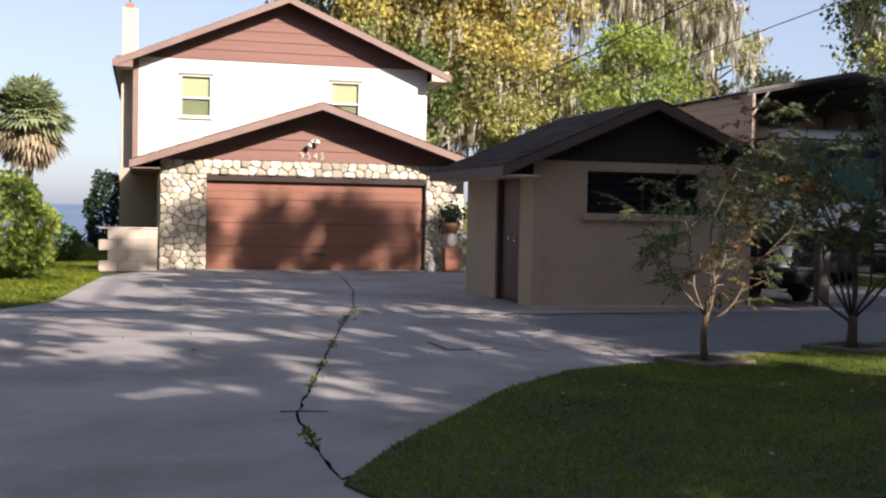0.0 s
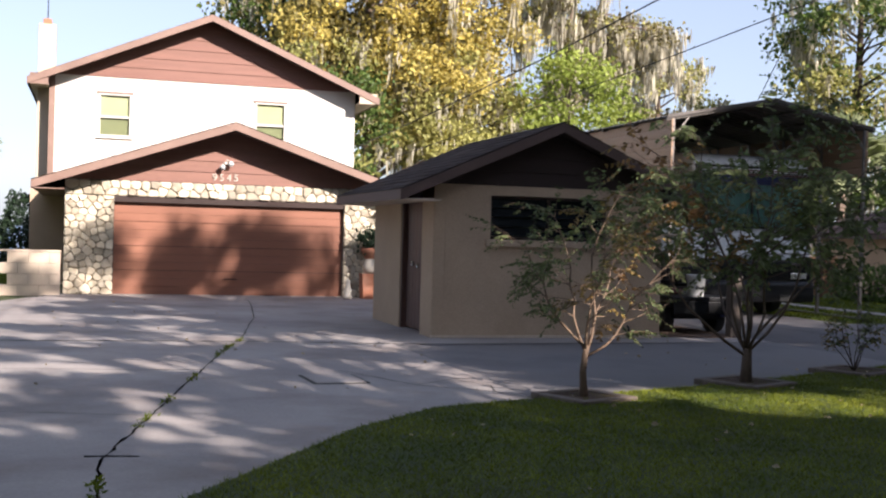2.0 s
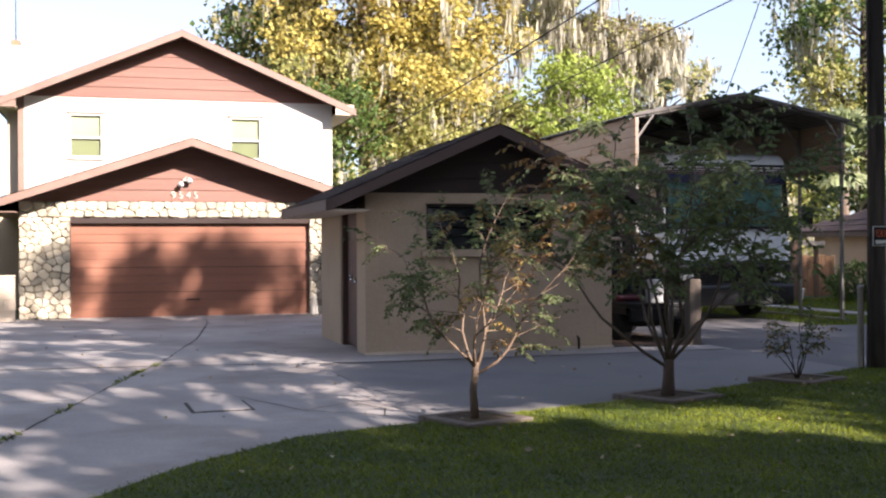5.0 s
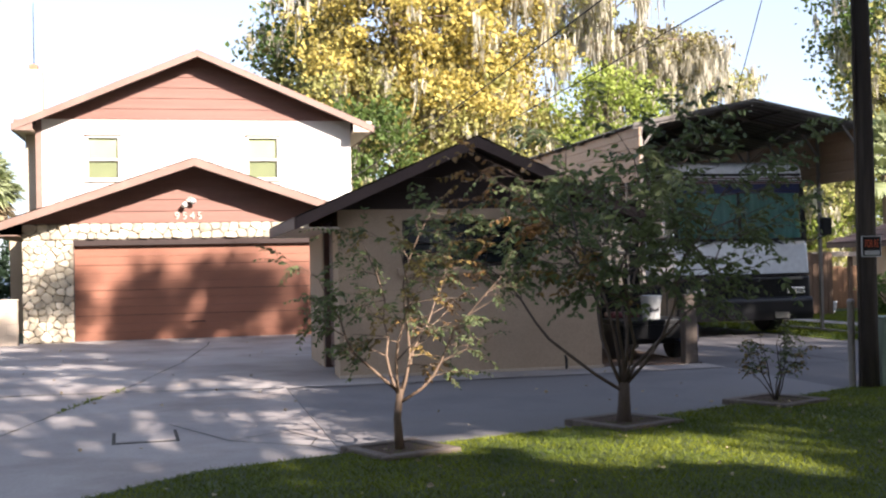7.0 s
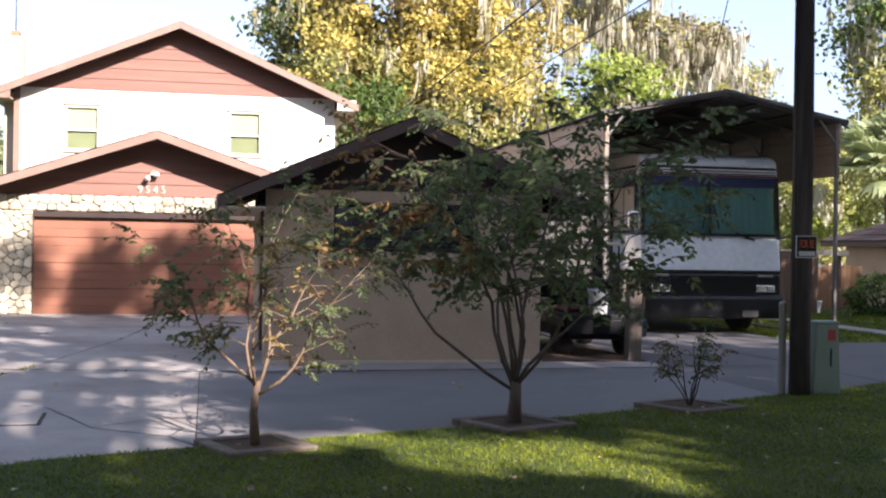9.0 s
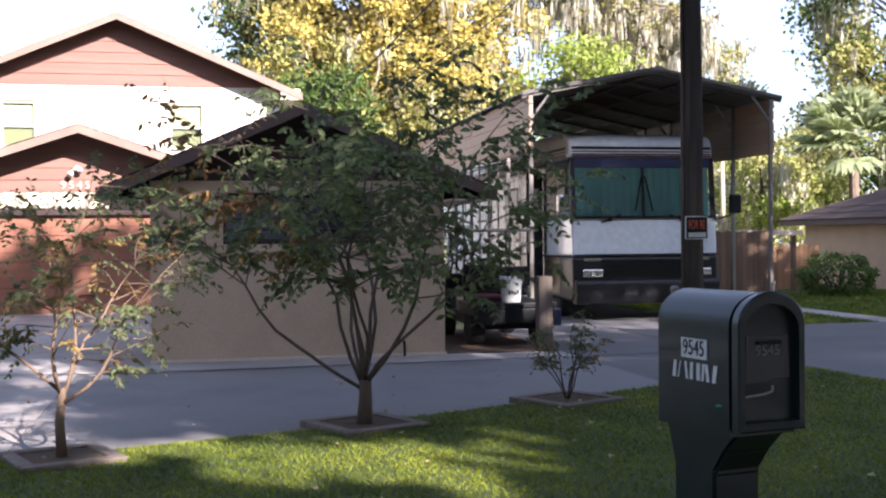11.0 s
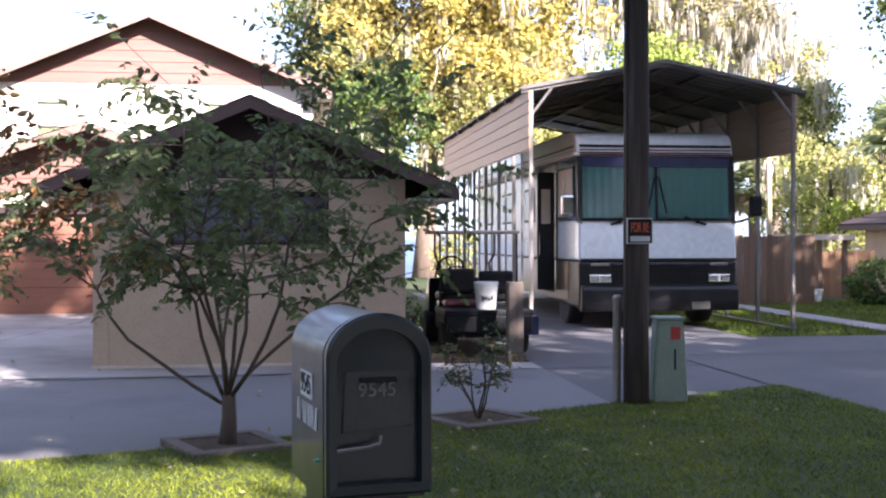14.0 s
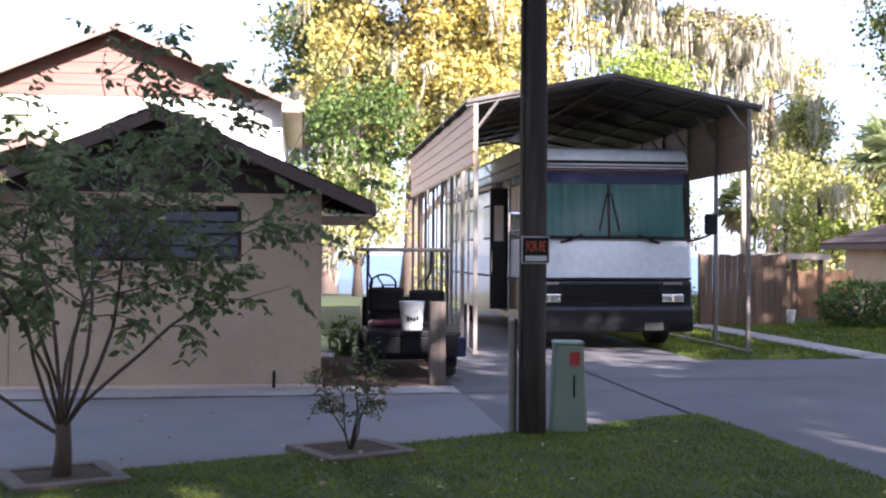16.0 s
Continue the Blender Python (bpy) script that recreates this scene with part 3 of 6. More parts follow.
def stones_in(x0, x1, z0, z1, step, rng, y_face):
    """Rubble stones that fill a rectangle: uneven cells, each a rounded proud piece."""
    seeds = []
    rows = max(1, round((z1 - z0) / (step * 0.8)))
    for r in range(rows):
        cols = max(1, round((x1 - x0) / step + rng.uniform(-0.4, 0.4)))
        for c in range(cols):
            seeds.append((x0 + (c + 0.5 + rng.uniform(-0.33, 0.33) + (0.25 if r % 2 else -0.25)) * (x1 - x0) / cols, z0 + (r + 0.5 + rng.uniform(-0.33, 0.33)) * (z1 - z0) / rows))
    for i, (sx, sz) in enumerate(seeds):
        poly = [(x0, z0), (x1, z0), (x1, z1), (x0, z1)]
        for j, (ox, oz) in enumerate(seeds):
            if i != j and abs(ox - sx) < 4 * step and abs(oz - sz) < 4 * step:
                poly = clip_poly(poly, (sx + ox) / 2, (sz + oz) / 2, ox - sx, oz - sz)
        if len(poly) < 3:
            continue
        cx, cz = sum(p[0] for p in poly) / len(poly), sum(p[1] for p in poly) / len(poly)
        soft = []
        for k in range(len(poly)):
            a, b = poly[k], poly[(k + 1) % len(poly)]
            for f in (0.2, 0.8):
                soft.append((a[0] + (b[0] - a[0]) * f, a[1] + (b[1] - a[1]) * f))
        proud = rng.uniform(0.035, 0.085)
        bm = bmesh.new()
        rings = []
        for sh, dy in ((0.985, 0.02), (0.95, -proud * 0.6), (0.7, -proud)):
            rings.append([bm.verts.new((cx + (p[0] - cx) * sh + rng.uniform(-1, 1) * 0.004, y_face + dy + rng.uniform(-1, 1) * 0.006, cz + (p[1] - cz) * sh)) for p in soft])
        n = len(soft)
        for a, b in zip(rings, rings[1:]):
            for k in range(n):
                bm.faces.new((a[k], a[(k + 1) % n], b[(k + 1) % n], b[k]))
        bm.faces.new(rings[-1])
        bmesh.ops.recalc_face_normals(bm, faces=bm.faces[:])
        part("stone", bm, M_STONE, house)


srng = random.Random(4)
stones_in(GX0, -0.003, 0, 2.05, 0.175, srng, 0.06)
stones_in(GX0, GX1, 2.05, 2.375, 0.21, srng, 0.06)
stones_in(4.863, GX1, 0, 2.05, 0.175, srng, 0.06)

# low block wall beside the garage
bw = thing("block_wall", (-1.6, -0.35, 0), "low cream concrete block wall beside the garage", "wall")
for r in range(4):
    for c in range(3):
        x = -0.62 + c * 0.4 + (0.2 if r % 2 else 0)
        a, b = max(-0.6, x), min(0.58, x + 0.396)
        if b - a > 0.05:
            part("block", boxm(a, -0.1, -0.02 + r * 0.22, b, 0.1, 0.196 + r * 0.22, bevel=0.003), M_CREAM, bw)
part("coping", boxm(-0.61, -0.105, 0.862, 0.59, 0.105, 0.9, bevel=0.01), M_CREAM, bw)

# plant stand by the garage corner
base = thing("planter_box", (5.36, -0.42, 0), "terracotta square planter used as a stand", "planter")
part("body", prismm([(-0.17, 0.0), (0.17, 0.0), (0.19, 0.5), (-0.19, 0.5)], -0.17, 0.17, "y", bevel=0.012), M_TERRA, base)
part("rim", boxm(-0.2, -0.19, 0.5, 0.2, 0.19, 0.54, bevel=0.01), M_TERRA, base, "pale worn rim")
urn = thing("clay_urn", (5.36, -0.42, 0.54), "weathered clay urn on a terracotta planter", "urn")
part("body", lathe(bmesh.new(), [(0.08, 0), (0.13, 0.06), (0.145, 0.16), (0.12, 0.25), (0.10, 0.3), (0.11, 0.32)], n=20), M_PALESTONE, urn, smooth=True)
pot = thing("flower_pot", (5.36, -0.42, 0.86), "terracotta pot with a dark bushy plant", "pot")
part("body", lathe(bmesh.new(), [(0.11, 0), (0.19, 0.16), (0.2, 0.17), (0.2, 0.24), (0.18, 0.24), (0.17, 0.2)], n=20), M_TERRA, pot, smooth=True)
prng = np.random.default_rng(3)
a = prng.normal(size=(420, 3)) * (0.13, 0.13, 0.12) + (0, 0, 0.42)
tagged(cards("plant", M_DARKLEAF, a, prng.uniform(0.06, 0.13, 420), prng, pot, droop=0.2), kind="stuff")
fig = thing("garden_ornament", (4.86, -0.55, 0), "small pale cast-stone garden ornament", "ornament")
part("body", lathe(bmesh.new(), [(0.1, 0), (0.1, 0.05), (0.07, 0.08), (0.09, 0.2), (0.05, 0.28), (0.065, 0.35), (0.03, 0.42)], n=14), M_PALESTONE, fig, smooth=True)

# ---- the shed ----
shed = thing("shed", (0, 0, 0), "small tan block shed with dark shingled gable roof", "shed")
SX0, SX1, SY0, SY1, SZ = 4.06, 7.53, -9.61, -6.2, 2.12
SWIN = (4.88, 6.66, 1.37, 1.98)
part("front_wall", wall_with_holes(SX0, SX1, -0.05, SZ, [SWIN], SY0, SY0 + 0.2), M_TAN, shed)
bm = bmesh.new()
box(bm, SX0, SY0 + 0.2, -0.05, SX0 + 0.2, -9.02, SZ)
box(bm, SX0, -7.85, -0.05, SX0 + 0.2, SY1, SZ)
box(bm, SX0, -9.02, 2.02, SX0 + 0.2, -7.85, SZ)
part("side_wall", bm, M_TAN, shed)
part("side_wall", boxm(SX1 - 0.2, SY0 + 0.2, -0.05, SX1, SY1, SZ), M_TAN, shed)
part("rear_wall", boxm(SX0 + 0.2, SY1 - 0.2, -0.05, SX1 - 0.2, SY1, SZ), M_TAN, shed)
part("ceiling_board", boxm(SX0 + 0.01, SY0 + 0.3, SZ + 0.002, SX1 - 0.01, SY1, SZ + 0.03), M_DARKROOM, shed)
part("footing", boxm(SX0 - 0.02, SY0 - 0.03, -0.05, SX1 + 0.02, SY0 - 0.002, 0.035, bevel=0.008), M_CREAM, shed, "pale worn footing strip")
# painted concrete blocks on the front, laid in running bond
for r in range(10):
    z0, z1 = 0.04 + r * 0.208, min(0.04 + r * 0.208 + 0.204, SZ - 0.01)
    for c in range(10):
        xa = SX0 + 0.165 + (c - (0.5 if r % 2 else 0)) * 0.408
        xb = xa + 0.405
        xa, xb = max(xa, SX0 + 0.165), min(xb, SX1 - 0.002)
        spans = [(xa, xb)]
        if z1 > SWIN[2] - 0.11 and z0 < SWIN[3] + 0.12:
            spans = [(xa, min(xb, SWIN[0] - 0.085)), (max(xa, SWIN[1] + 0.085), xb)]
        for a, b in spans:
            if b - a > 0.03:
                part("block", boxm(a, SY0 - 0.004, z0, b, SY0 - 0.0005, z1), M_TAN, shed)
# raised corner pilaster
part("pilaster", boxm(SX0 - 0.012, SY0 - 0.016, 0, SX0 + 0.16, SY0 + 0.3, SZ - 0.002, bevel=0.006), M_TAN, shed)
sdoor = part("door", boxm(SX0 + 0.1, -8.97, 0.02, SX0 + 0.145, -7.92, 1.99, bevel=0.005), M_DOOR, shed, "dark brown plank door with twin knobs")
for k in range(6):
    part("plank", boxm(SX0 + 0.088, -8.96 + k * 0.172, 0.03, SX0 + 0.099, -8.96 + k * 0.172 + 0.166, 1.98, bevel=0.003), M_DOOR, sdoor)
part("knob", lathe(bmesh.new(), [(0.02, -0.03), (0.012, 0.0), (0.025, 0.02), (0.0251, 0.035)], at=(0, 0, 0), n=10), M_CHROME, sdoor, at=(SX0 + 0.06, -8.35, 0.98))
part("knob", lathe(bmesh.new(), [(0.02, -0.03), (0.012, 0.0), (0.025, 0.02), (0.0251, 0.035)], at=(0, 0, 0), n=10), M_CHROME, sdoor, at=(SX0 + 0.06, -8.62, 0.95))
for y0, y1 in ((-9.015, -8.975), (-7.915, -7.855)):
    part("door_jamb", boxm(SX0 + 0.015, y0, 0, SX0 + 0.18, y1, 2.015, bevel=0.004), M_DOOR, shed)
part("door_head", boxm(SX0 + 0.015, -8.97, 1.995, SX0 + 0.18, -7.92, 2.018), M_DOOR, shed)
bm = bmesh.new()
x0, x1, z0, z1 = SWIN
for b in ((x0, z0, x0 + 0.04, z1), (x1 - 0.04, z0, x1, z1), (x0 + 0.04, z1 - 0.04, x1 - 0.04, z1), (x0 + 0.04, z0, x1 - 0.04, z0 + 0.04), ((x0 + x1) / 2 - 0.02, z0 + 0.04, (x0 + x1) / 2 + 0.02, z1 - 0.04)):
    box(bm, b[0] + 0.002, SY0 + 0.05, b[1] + 0.002, b[2] - 0.002, SY0 + 0.1, b[3] - 0.002, bevel=0.005)
swin = part("window", bm, M_DARKSIDING, shed, "wide dark louvred window")
for side in (0, 1):
    xa = x0 + 0.045 + side * (x1 - x0) / 2 - (0.02 if side else 0)
    for k in range(4):
        zz = z0 + 0.05 + k * 0.132
        bm = prismm([(SY0 + 0.06, zz), (SY0 + 0.066, zz), (SY0 + 0.1, zz + 0.128), (SY0 + 0.094, zz + 0.128)], xa, xa + (x1 - x0) / 2 - 0.07, "x")
        part("louvre", bm, M_DARKGLASS, swin)
part("sill", boxm(x0 - 0.08, SY0 - 0.07, z0 - 0.1, x1 + 0.08, SY0 + 0.04, z0 - 0.003, bevel=0.01), M_TAN, swin)
part("lintel", boxm(x0 - 0.08, SY0 - 0.014, z1 + 0.003, x1 + 0.08, SY0 - 0.001, z1 + 0.11), M_TAN, shed)
SS = gable_roof(shed, 5.79, 3.02, 2.29, 2.02, -10.0, -5.85, 0.09, 0.15, M_SHINGLE, M_SHEDFASCIA)
part("gable_wall", prismm([(SX0 - 0.15, SZ), (SX1 + 0.15, SZ), (5.79, 2.88)], SY0 + 0.03, SY0 + 0.15, "y"), M_DARKSIDING, shed)
gable_boards(5.79, SZ + 0.003, 2.9, SS, SY0 + 0.02, 0.2, M_DARKSIDING, shed)
for sg, e in ((-1, 3.5), (1, 8.08)):
    part("soffit", boxm(min(e, 5.79 + sg * 1.745), -9.97, 1.87, max(e, 5.79 + sg * 1.745), -5.9, 1.89), M_CREAM, shed, "cream painted soffit")


# shingle courses on the roofs
def shingles(parent, x_mid, z_apex, half, z_eave, y0, y1, sides, course=0.2, tab=0.34, proud=0.012):
    run = math.hypot(half, z_apex - z_eave)
    n = int(run / course)
    rng = random.Random(9)
    for sgn in sides:
        slope = Vector((sgn * half, 0, z_eave - z_apex)).normalized()
        up = Vector((0, 1, 0)).cross(slope) * (1 if sgn > 0 else -1)
        if up.z < 0:
            up = -up
        bm = bmesh.new()
        for k in range(n + 1):
            d0, d1 = k * course, min((k + 1) * course + 0.01, run + 0.03)
            y = y0 - rng.uniform(0, tab)
            while y < y1:
                a, b = max(y, y0), min(y + tab - 0.008, y1)
                y += tab
                if b - a < 0.03:
                    continue
                p = Vector((x_mid, 0, z_apex))
                lift = proud * rng.uniform(0.8, 1.3)
                q = [p + slope * d0 + up * 0.004, p + slope * d1 + up * lift]
                vs = [bm.verts.new((q[0].x, a, q[0].z)), bm.verts.new((q[0].x, b, q[0].z)), bm.verts.new((q[1].x, b, q[1].z)), bm.verts.new((q[1].x, a, q[1].z)),
                      bm.verts.new((q[1].x - up.x * lift, a, q[1].z - up.z * lift)), bm.verts.new((q[1].x - up.x * lift, b, q[1].z - up.z * lift))]
                bm.faces.new(vs[:4])
                bm.faces.new((vs[3], vs[2], vs[5], vs[4]))
        bmesh.ops.recalc_face_normals(bm, faces=bm.faces[:])
        ob = part("shingle_layer", bm, M_SHINGLES, parent)
        tagged(ob, kind="stuff")


M_SHINGLES = mat("shingle_tabs", (0.046, 0.033, 0.029), (0.074, 0.054, 0.047), spec=0.15, rough=0.98, scale=4, fine=90, bump=0.6, island=0.25, dirt=(0.11, 0.10, 0.085), dirt_amount=0.3)
shingles(shed, 5.79, 3.02, 2.29, 2.02, -10.0, -5.85, (-1, 1))
shingles(house, GM, GAP, 3.97, GEZ, -0.63, 7.9, (-1, 1))

mast = thing("antenna_mast", (-1.73, 8.7, 7.06), "thin dark metal antenna mast on the chimney", "mast")
part("tube", tubem([(0, 0, -0.02), (0, 0, 0.8), (0, 0, 1.7)], [0.016, 0.012, 0.009], 8), M_BLACK, mast)
part("foot", boxm(-0.06, -0.06, -0.001, 0.06, 0.06, 0.03, bevel=0.006), M_GALV, mast)
stub = thing("pipe_stub", (7.02, -9.66, 0), "short dark pipe at the foot of the shed wall", "pipe")
part("pipe", tubem([(0, 0, 0), (0, 0, 0.14), (0, 0.05, 0.17)], 0.016, 8), M_BLACK, stub)

# ---- carport ----
carport = thing("carport", (0, 0, 0), "tall galvanised steel carport over the motorhome", "carport")
CX0, CX1, CM, CY0, CY1, CZE, CZA = 9.84, 14.12, 12.0, -5.55, 4.2, 3.74, 4.19
for sgn in (-1, 1):
    bm = bmesh.new()
    e = CM + sgn * 2.28
    n = 40
    ys = [CY0 + (CY1 - CY0) * i / (n * 4) for i in range(n * 4 + 1)]
    top, bot = [], []
    for i, y in enumerate(ys):
        rib = 0.022 if i % 4 == 0 else 0.0
        top.append((bm.verts.new((CM, y, CZA + rib)), bm.verts.new((e, y, CZE + rib))))
        bot.append((bm.verts.new((CM, y, CZA - 0.012 + rib)), bm.verts.new((e, y, CZE - 0.012 + rib))))
    for i in range(len(ys) - 1):
        bm.faces.new((top[i][0], top[i + 1][0], top[i + 1][1], top[i][1]))
        bm.faces.new((bot[i][0], bot[i][1], bot[i + 1][1], bot[i + 1][0]))
        bm.faces.new((top[i][1], top[i + 1][1], bot[i + 1][1], bot[i][1]))
    bmesh.ops.recalc_face_normals(bm, faces=bm.faces[:])
    part("roof_sheet", bm, M_ROOFMETAL, carport, "ribbed weathered steel roof sheet")
    part("roof_trim", prismm([(CM, CZA + 0.03), (e, CZE + 0.03), (e, CZE - 0.03), (CM, CZA - 0.03)], CY0 - 0.02, CY0 - 0.003, "y"), M_ROOFMETAL, carport)
    x = CX0 if sgn < 0 else CX1
    # side panel of horizontal ribbed strips
    panel = part("side_panel", boxm(x - 0.004, CY0 + 0.02, 2.79, x + 0.004, CY1, CZE - 0.02), M_PANEL, carport, "tan ribbed metal side panel")
    for k in range(5):
        z = 2.79 + k * 0.185
        part("panel_strip", prismm([(x - 0.02, z + 0.02), (x + 0.02, z + 0.02), (x + 0.02, z + 0.17), (x - 0.02, z + 0.17)], CY0 + 0.0, CY1, "y", bevel=0.008), M_PANEL, panel)
    ny = 8
    for k in range(ny):
        y = CY0 + 0.05 + k * (CY1 - CY0 - 0.1) / (ny - 1)
        part("post", boxm(x + sgn * -0.03 - 0.03, y - 0.03, -0.02, x + sgn * -0.03 + 0.03, y + 0.03, CZE - 0.03, bevel=0.006), M_GALV, carport)
        part("post_foot", boxm(x + sgn * -0.03 - 0.045, y - 0.06, -0.015, x + sgn * -0.03 + 0.045, y + 0.06, 0.03, bevel=0.004), M_GALV, carport)
        part("rafter", prismm([(CM, CZA - 0.02), (e, CZE - 0.02), (e, CZE - 0.075), (CM, CZA - 0.075)], y - 0.028, y + 0.028, "y"), M_ROOFMETAL, carport)
        part("knee_brace", tubem([(x - sgn * 0.05, y, 3.35), (x - sgn * 0.36, y, CZE + 0.02)], 0.024, 6), M_GALV, carport)
    part("base_rail", boxm(x + sgn * -0.03 - 0.027, CY0 + 0.08, -0.018, x + sgn * -0.03 + 0.027, CY1, 0.028), M_GALV, carport)
    for f in (0.3, 0.62):
        part("purlin", boxm(CM + sgn * 2.28 * f - 0.03, CY0 + 0.02, CZA - 0.44 * f - 0.05, CM + sgn * 2.28 * f + 0.03, CY1, CZA - 0.44 * f - 0.018), M_ROOFMETAL, carport)
part("ridge_beam", boxm(CM - 0.04, CY0 + 0.02, CZA - 0.1, CM + 0.04, CY1, CZA - 0.035), M_ROOFMETAL, carport)
for k in range(6):
    y = CY0 + 0.7 + k * 1.39
    part("side_stud", boxm(CX0 + 0.004, y - 0.015, -0.015, CX0 + 0.034, y + 0.015, 2.79), M_GALV, carport)

# ---- motorhome ----
M_NAVY = mat("navy_tint", (0.012, 0.016, 0.06), (0.018, 0.026, 0.095), rough=0.3, bump=0)
M_SCREENGLASS = glass_mat("windscreen_glass", (0.98, 1.0, 1.0), ior=1.18)
M_LENS = mat("lamp_lens", (0.42, 0.43, 0.44), (0.55, 0.56, 0.57), rough=0.15, metal=0.7, bump=0.6, fine=90, stretch=(4, 1, 0.2))
rv = thing("motorhome", (0, 0, 0), "large white and black parked motorhome with teal curtains", "motorhome")
RX0, RX1, RY1 = 10.8, 13.45, 5.4
RM = (RX0 + RX1) / 2
part("lower_body", prismm([(-4.78, 0.3), (-4.84, 0.5), (-4.82, 1.075), (RY1, 1.075), (RY1, 0.4), (-2.3, 0.4)], RX0, RX1, "x", bevel=0.05), M_RVDARK, rv, "black lower bodywork")
part("waist_body", prismm([(-4.8, 1.08), (-4.74, 1.74), (RY1, 1.74), (RY1, 1.08)], RX0 + 0.003, RX1 - 0.003, "x", bevel=0.04), M_RVWHITE, rv)
part("cab_body", prismm([(-3.35, 1.743), (-3.35, 2.77), (RY1, 2.77), (RY1, 1.743)], RX0 + 0.004, RX1 - 0.004, "x", bevel=0.03), M_RVWHITE, rv)
part("roof_cap", prismm([(-4.66, 2.775), (-4.6, 3.06), (-4.5, 3.15), (-4.3, 3.2), (-3.6, 3.24), (RY1, 3.24), (RY1, 2.775)], RX0 + 0.002, RX1 - 0.002, "x", bevel=0.06), M_RVWHITE, rv)
for z, h, m in ((2.785, 0.024, M_STRIPE), (2.822, 0.02, M_RVDARK), (2.868, 0.022, M_STRIPE), (2.92, 0.045, M_RVDARK)):
    y = -4.67 + (z - 2.775) * 0.21
    part("stripe", boxm(RX0 + 0.05, y - 0.004, z, RX1 - 0.05, y + 0.06, z + h), m, rv)
    part("stripe", boxm(RX0 - 0.003, -4.45, z, RX0 + 0.02, RY1 - 0.1, z + h), m, rv)
for z, h, m in ((1.085, 0.03, M_RVDARK), (1.72, 0.05, M_RVDARK)):
    part("trim_strip", boxm(RX0 + 0.02, -4.835 + (z - 1.08) * 0.09, z, RX1 - 0.02, -4.7, z + h), m, rv)
# windscreen: dark surround, two glasses, teal curtain with folds behind
for x0, x1 in ((RX0, RX0 + 0.09), (RX1 - 0.09, RX1), (RM - 0.018, RM + 0.018)):
    part("pillar", prismm([(-4.735, 1.76), (-4.68, 1.76), (-4.6, 2.77), (-4.65, 2.77)], x0 + 0.003, x1 - 0.003, "x"), M_RVDARK, rv)
part("windscreen_head", prismm([(-4.665, 2.6), (-4.62, 2.6), (-4.6, 2.772), (-4.652, 2.772)], RX0 + 0.09, RX1 - 0.09, "x"), M_NAVY, rv, "navy tinted sun band")
for x0, x1 in ((RX0 + 0.09, RM - 0.018), (RM + 0.018, RX1 - 0.09)):
    g = part("windscreen", prismm([(-4.718, 1.77), (-4.712, 1.77), (-4.636, 2.77), (-4.642, 2.77)], x0, x1, "x"), M_SCREENGLASS, rv, "large windscreen pane")
    g.visible_shadow = False
    bm = bmesh.new()
    rows = []
    n = 90
    for i in range(n + 1):
        x = x0 + (x1 - x0) * i / n
        y = 0.012 * math.sin(i * 0.62) + 0.008 * math.sin(i * 0.23 + 1)
        rows.append((bm.verts.new((x, -4.66 + y, 1.76)), bm.verts.new((x, -4.585 + y * 0.7, 2.7))))
    for a, b in zip(rows, rows[1:]):
        bm.faces.new((a[0], b[0], b[1], a[1]))
    bmesh.ops.solidify(bm, geom=bm.faces[:], thickness=0.006)
    part("curtain", bm, M_CURTAIN, rv, "pleated teal curtain", smooth=True)
for sgn in (-1, 1):
    bm = bmesh.new()
    tube(bm, [(RM + sgn * 0.62, -4.8, 1.7), (RM + sgn * 0.8, -4.8, 1.66), (RM + sgn * 0.45, -4.77, 1.79)], 0.016, 6)
    part("wiper_arm", tubem([(RM + sgn * 0.16, -4.72, 1.85), (RM + sgn * 0.03, -4.685, 2.45)], 0.013, 6), M_BLACK, rv)
    part("wiper", bm, M_BLACK, rv)
    hx = RM + sgn * 0.99
    lamp = part("headlight", boxm(hx - 0.18, -4.875, 0.73, hx + 0.18, -4.8, 0.86, bevel=0.012), M_CHROME, rv, "chrome twin headlight")
    for dx in (-0.095, 0.095):
        part("lens", boxm(hx + dx - 0.072, -4.885, 0.75, hx + dx + 0.072, -4.872, 0.84, bevel=0.004), M_LENS, lamp, "clear ribbed lens")
    part("indicator", boxm(hx - 0.15, -4.868, 1.0, hx + 0.15, -4.81, 1.05, bevel=0.006), M_GALV, rv)
    m_arm = part("mirror_arm", tubem([(RM + sgn * 1.25, -4.72, 1.68), (RM + sgn * 1.42, -4.9, 1.74), (RM + sgn * 1.56, -5.0, 1.8)], 0.02, 6), M_CHROME, rv)
    part("mirror", boxm(RM + sgn * 1.56 - 0.1, -5.06, 1.8, RM + sgn * 1.56 + 0.1, -4.93, 2.13, bevel=0.035), M_CHROME if sgn < 0 else M_BLACK, m_arm, "boxy wing mirror")
bm = bmesh.new()
for k in range(6):
    box(bm, RM - 0.78, -4.862, 0.76 + k * 0.045, RM + 0.78, -4.81, 0.76 + k * 0.045 + 0.022, bevel=0.004)
part("grille", bm, M_BLACK, rv, "black slatted grille")
part("bumper", prismm([(-4.93, 0.27), (-4.96, 0.4), (-4.95, 0.62), (-4.9, 0.69), (-4.7, 0.69), (-4.7, 0.26)], RX0 + 0.02, RX1 - 0.02, "x", bevel=0.03), M_RVDARK, rv, "black front bumper")
part("number_plate", boxm(RM + 0.5, -4.985, 0.3, RM + 0.8, -4.968, 0.42), M_MAILDOOR, rv)
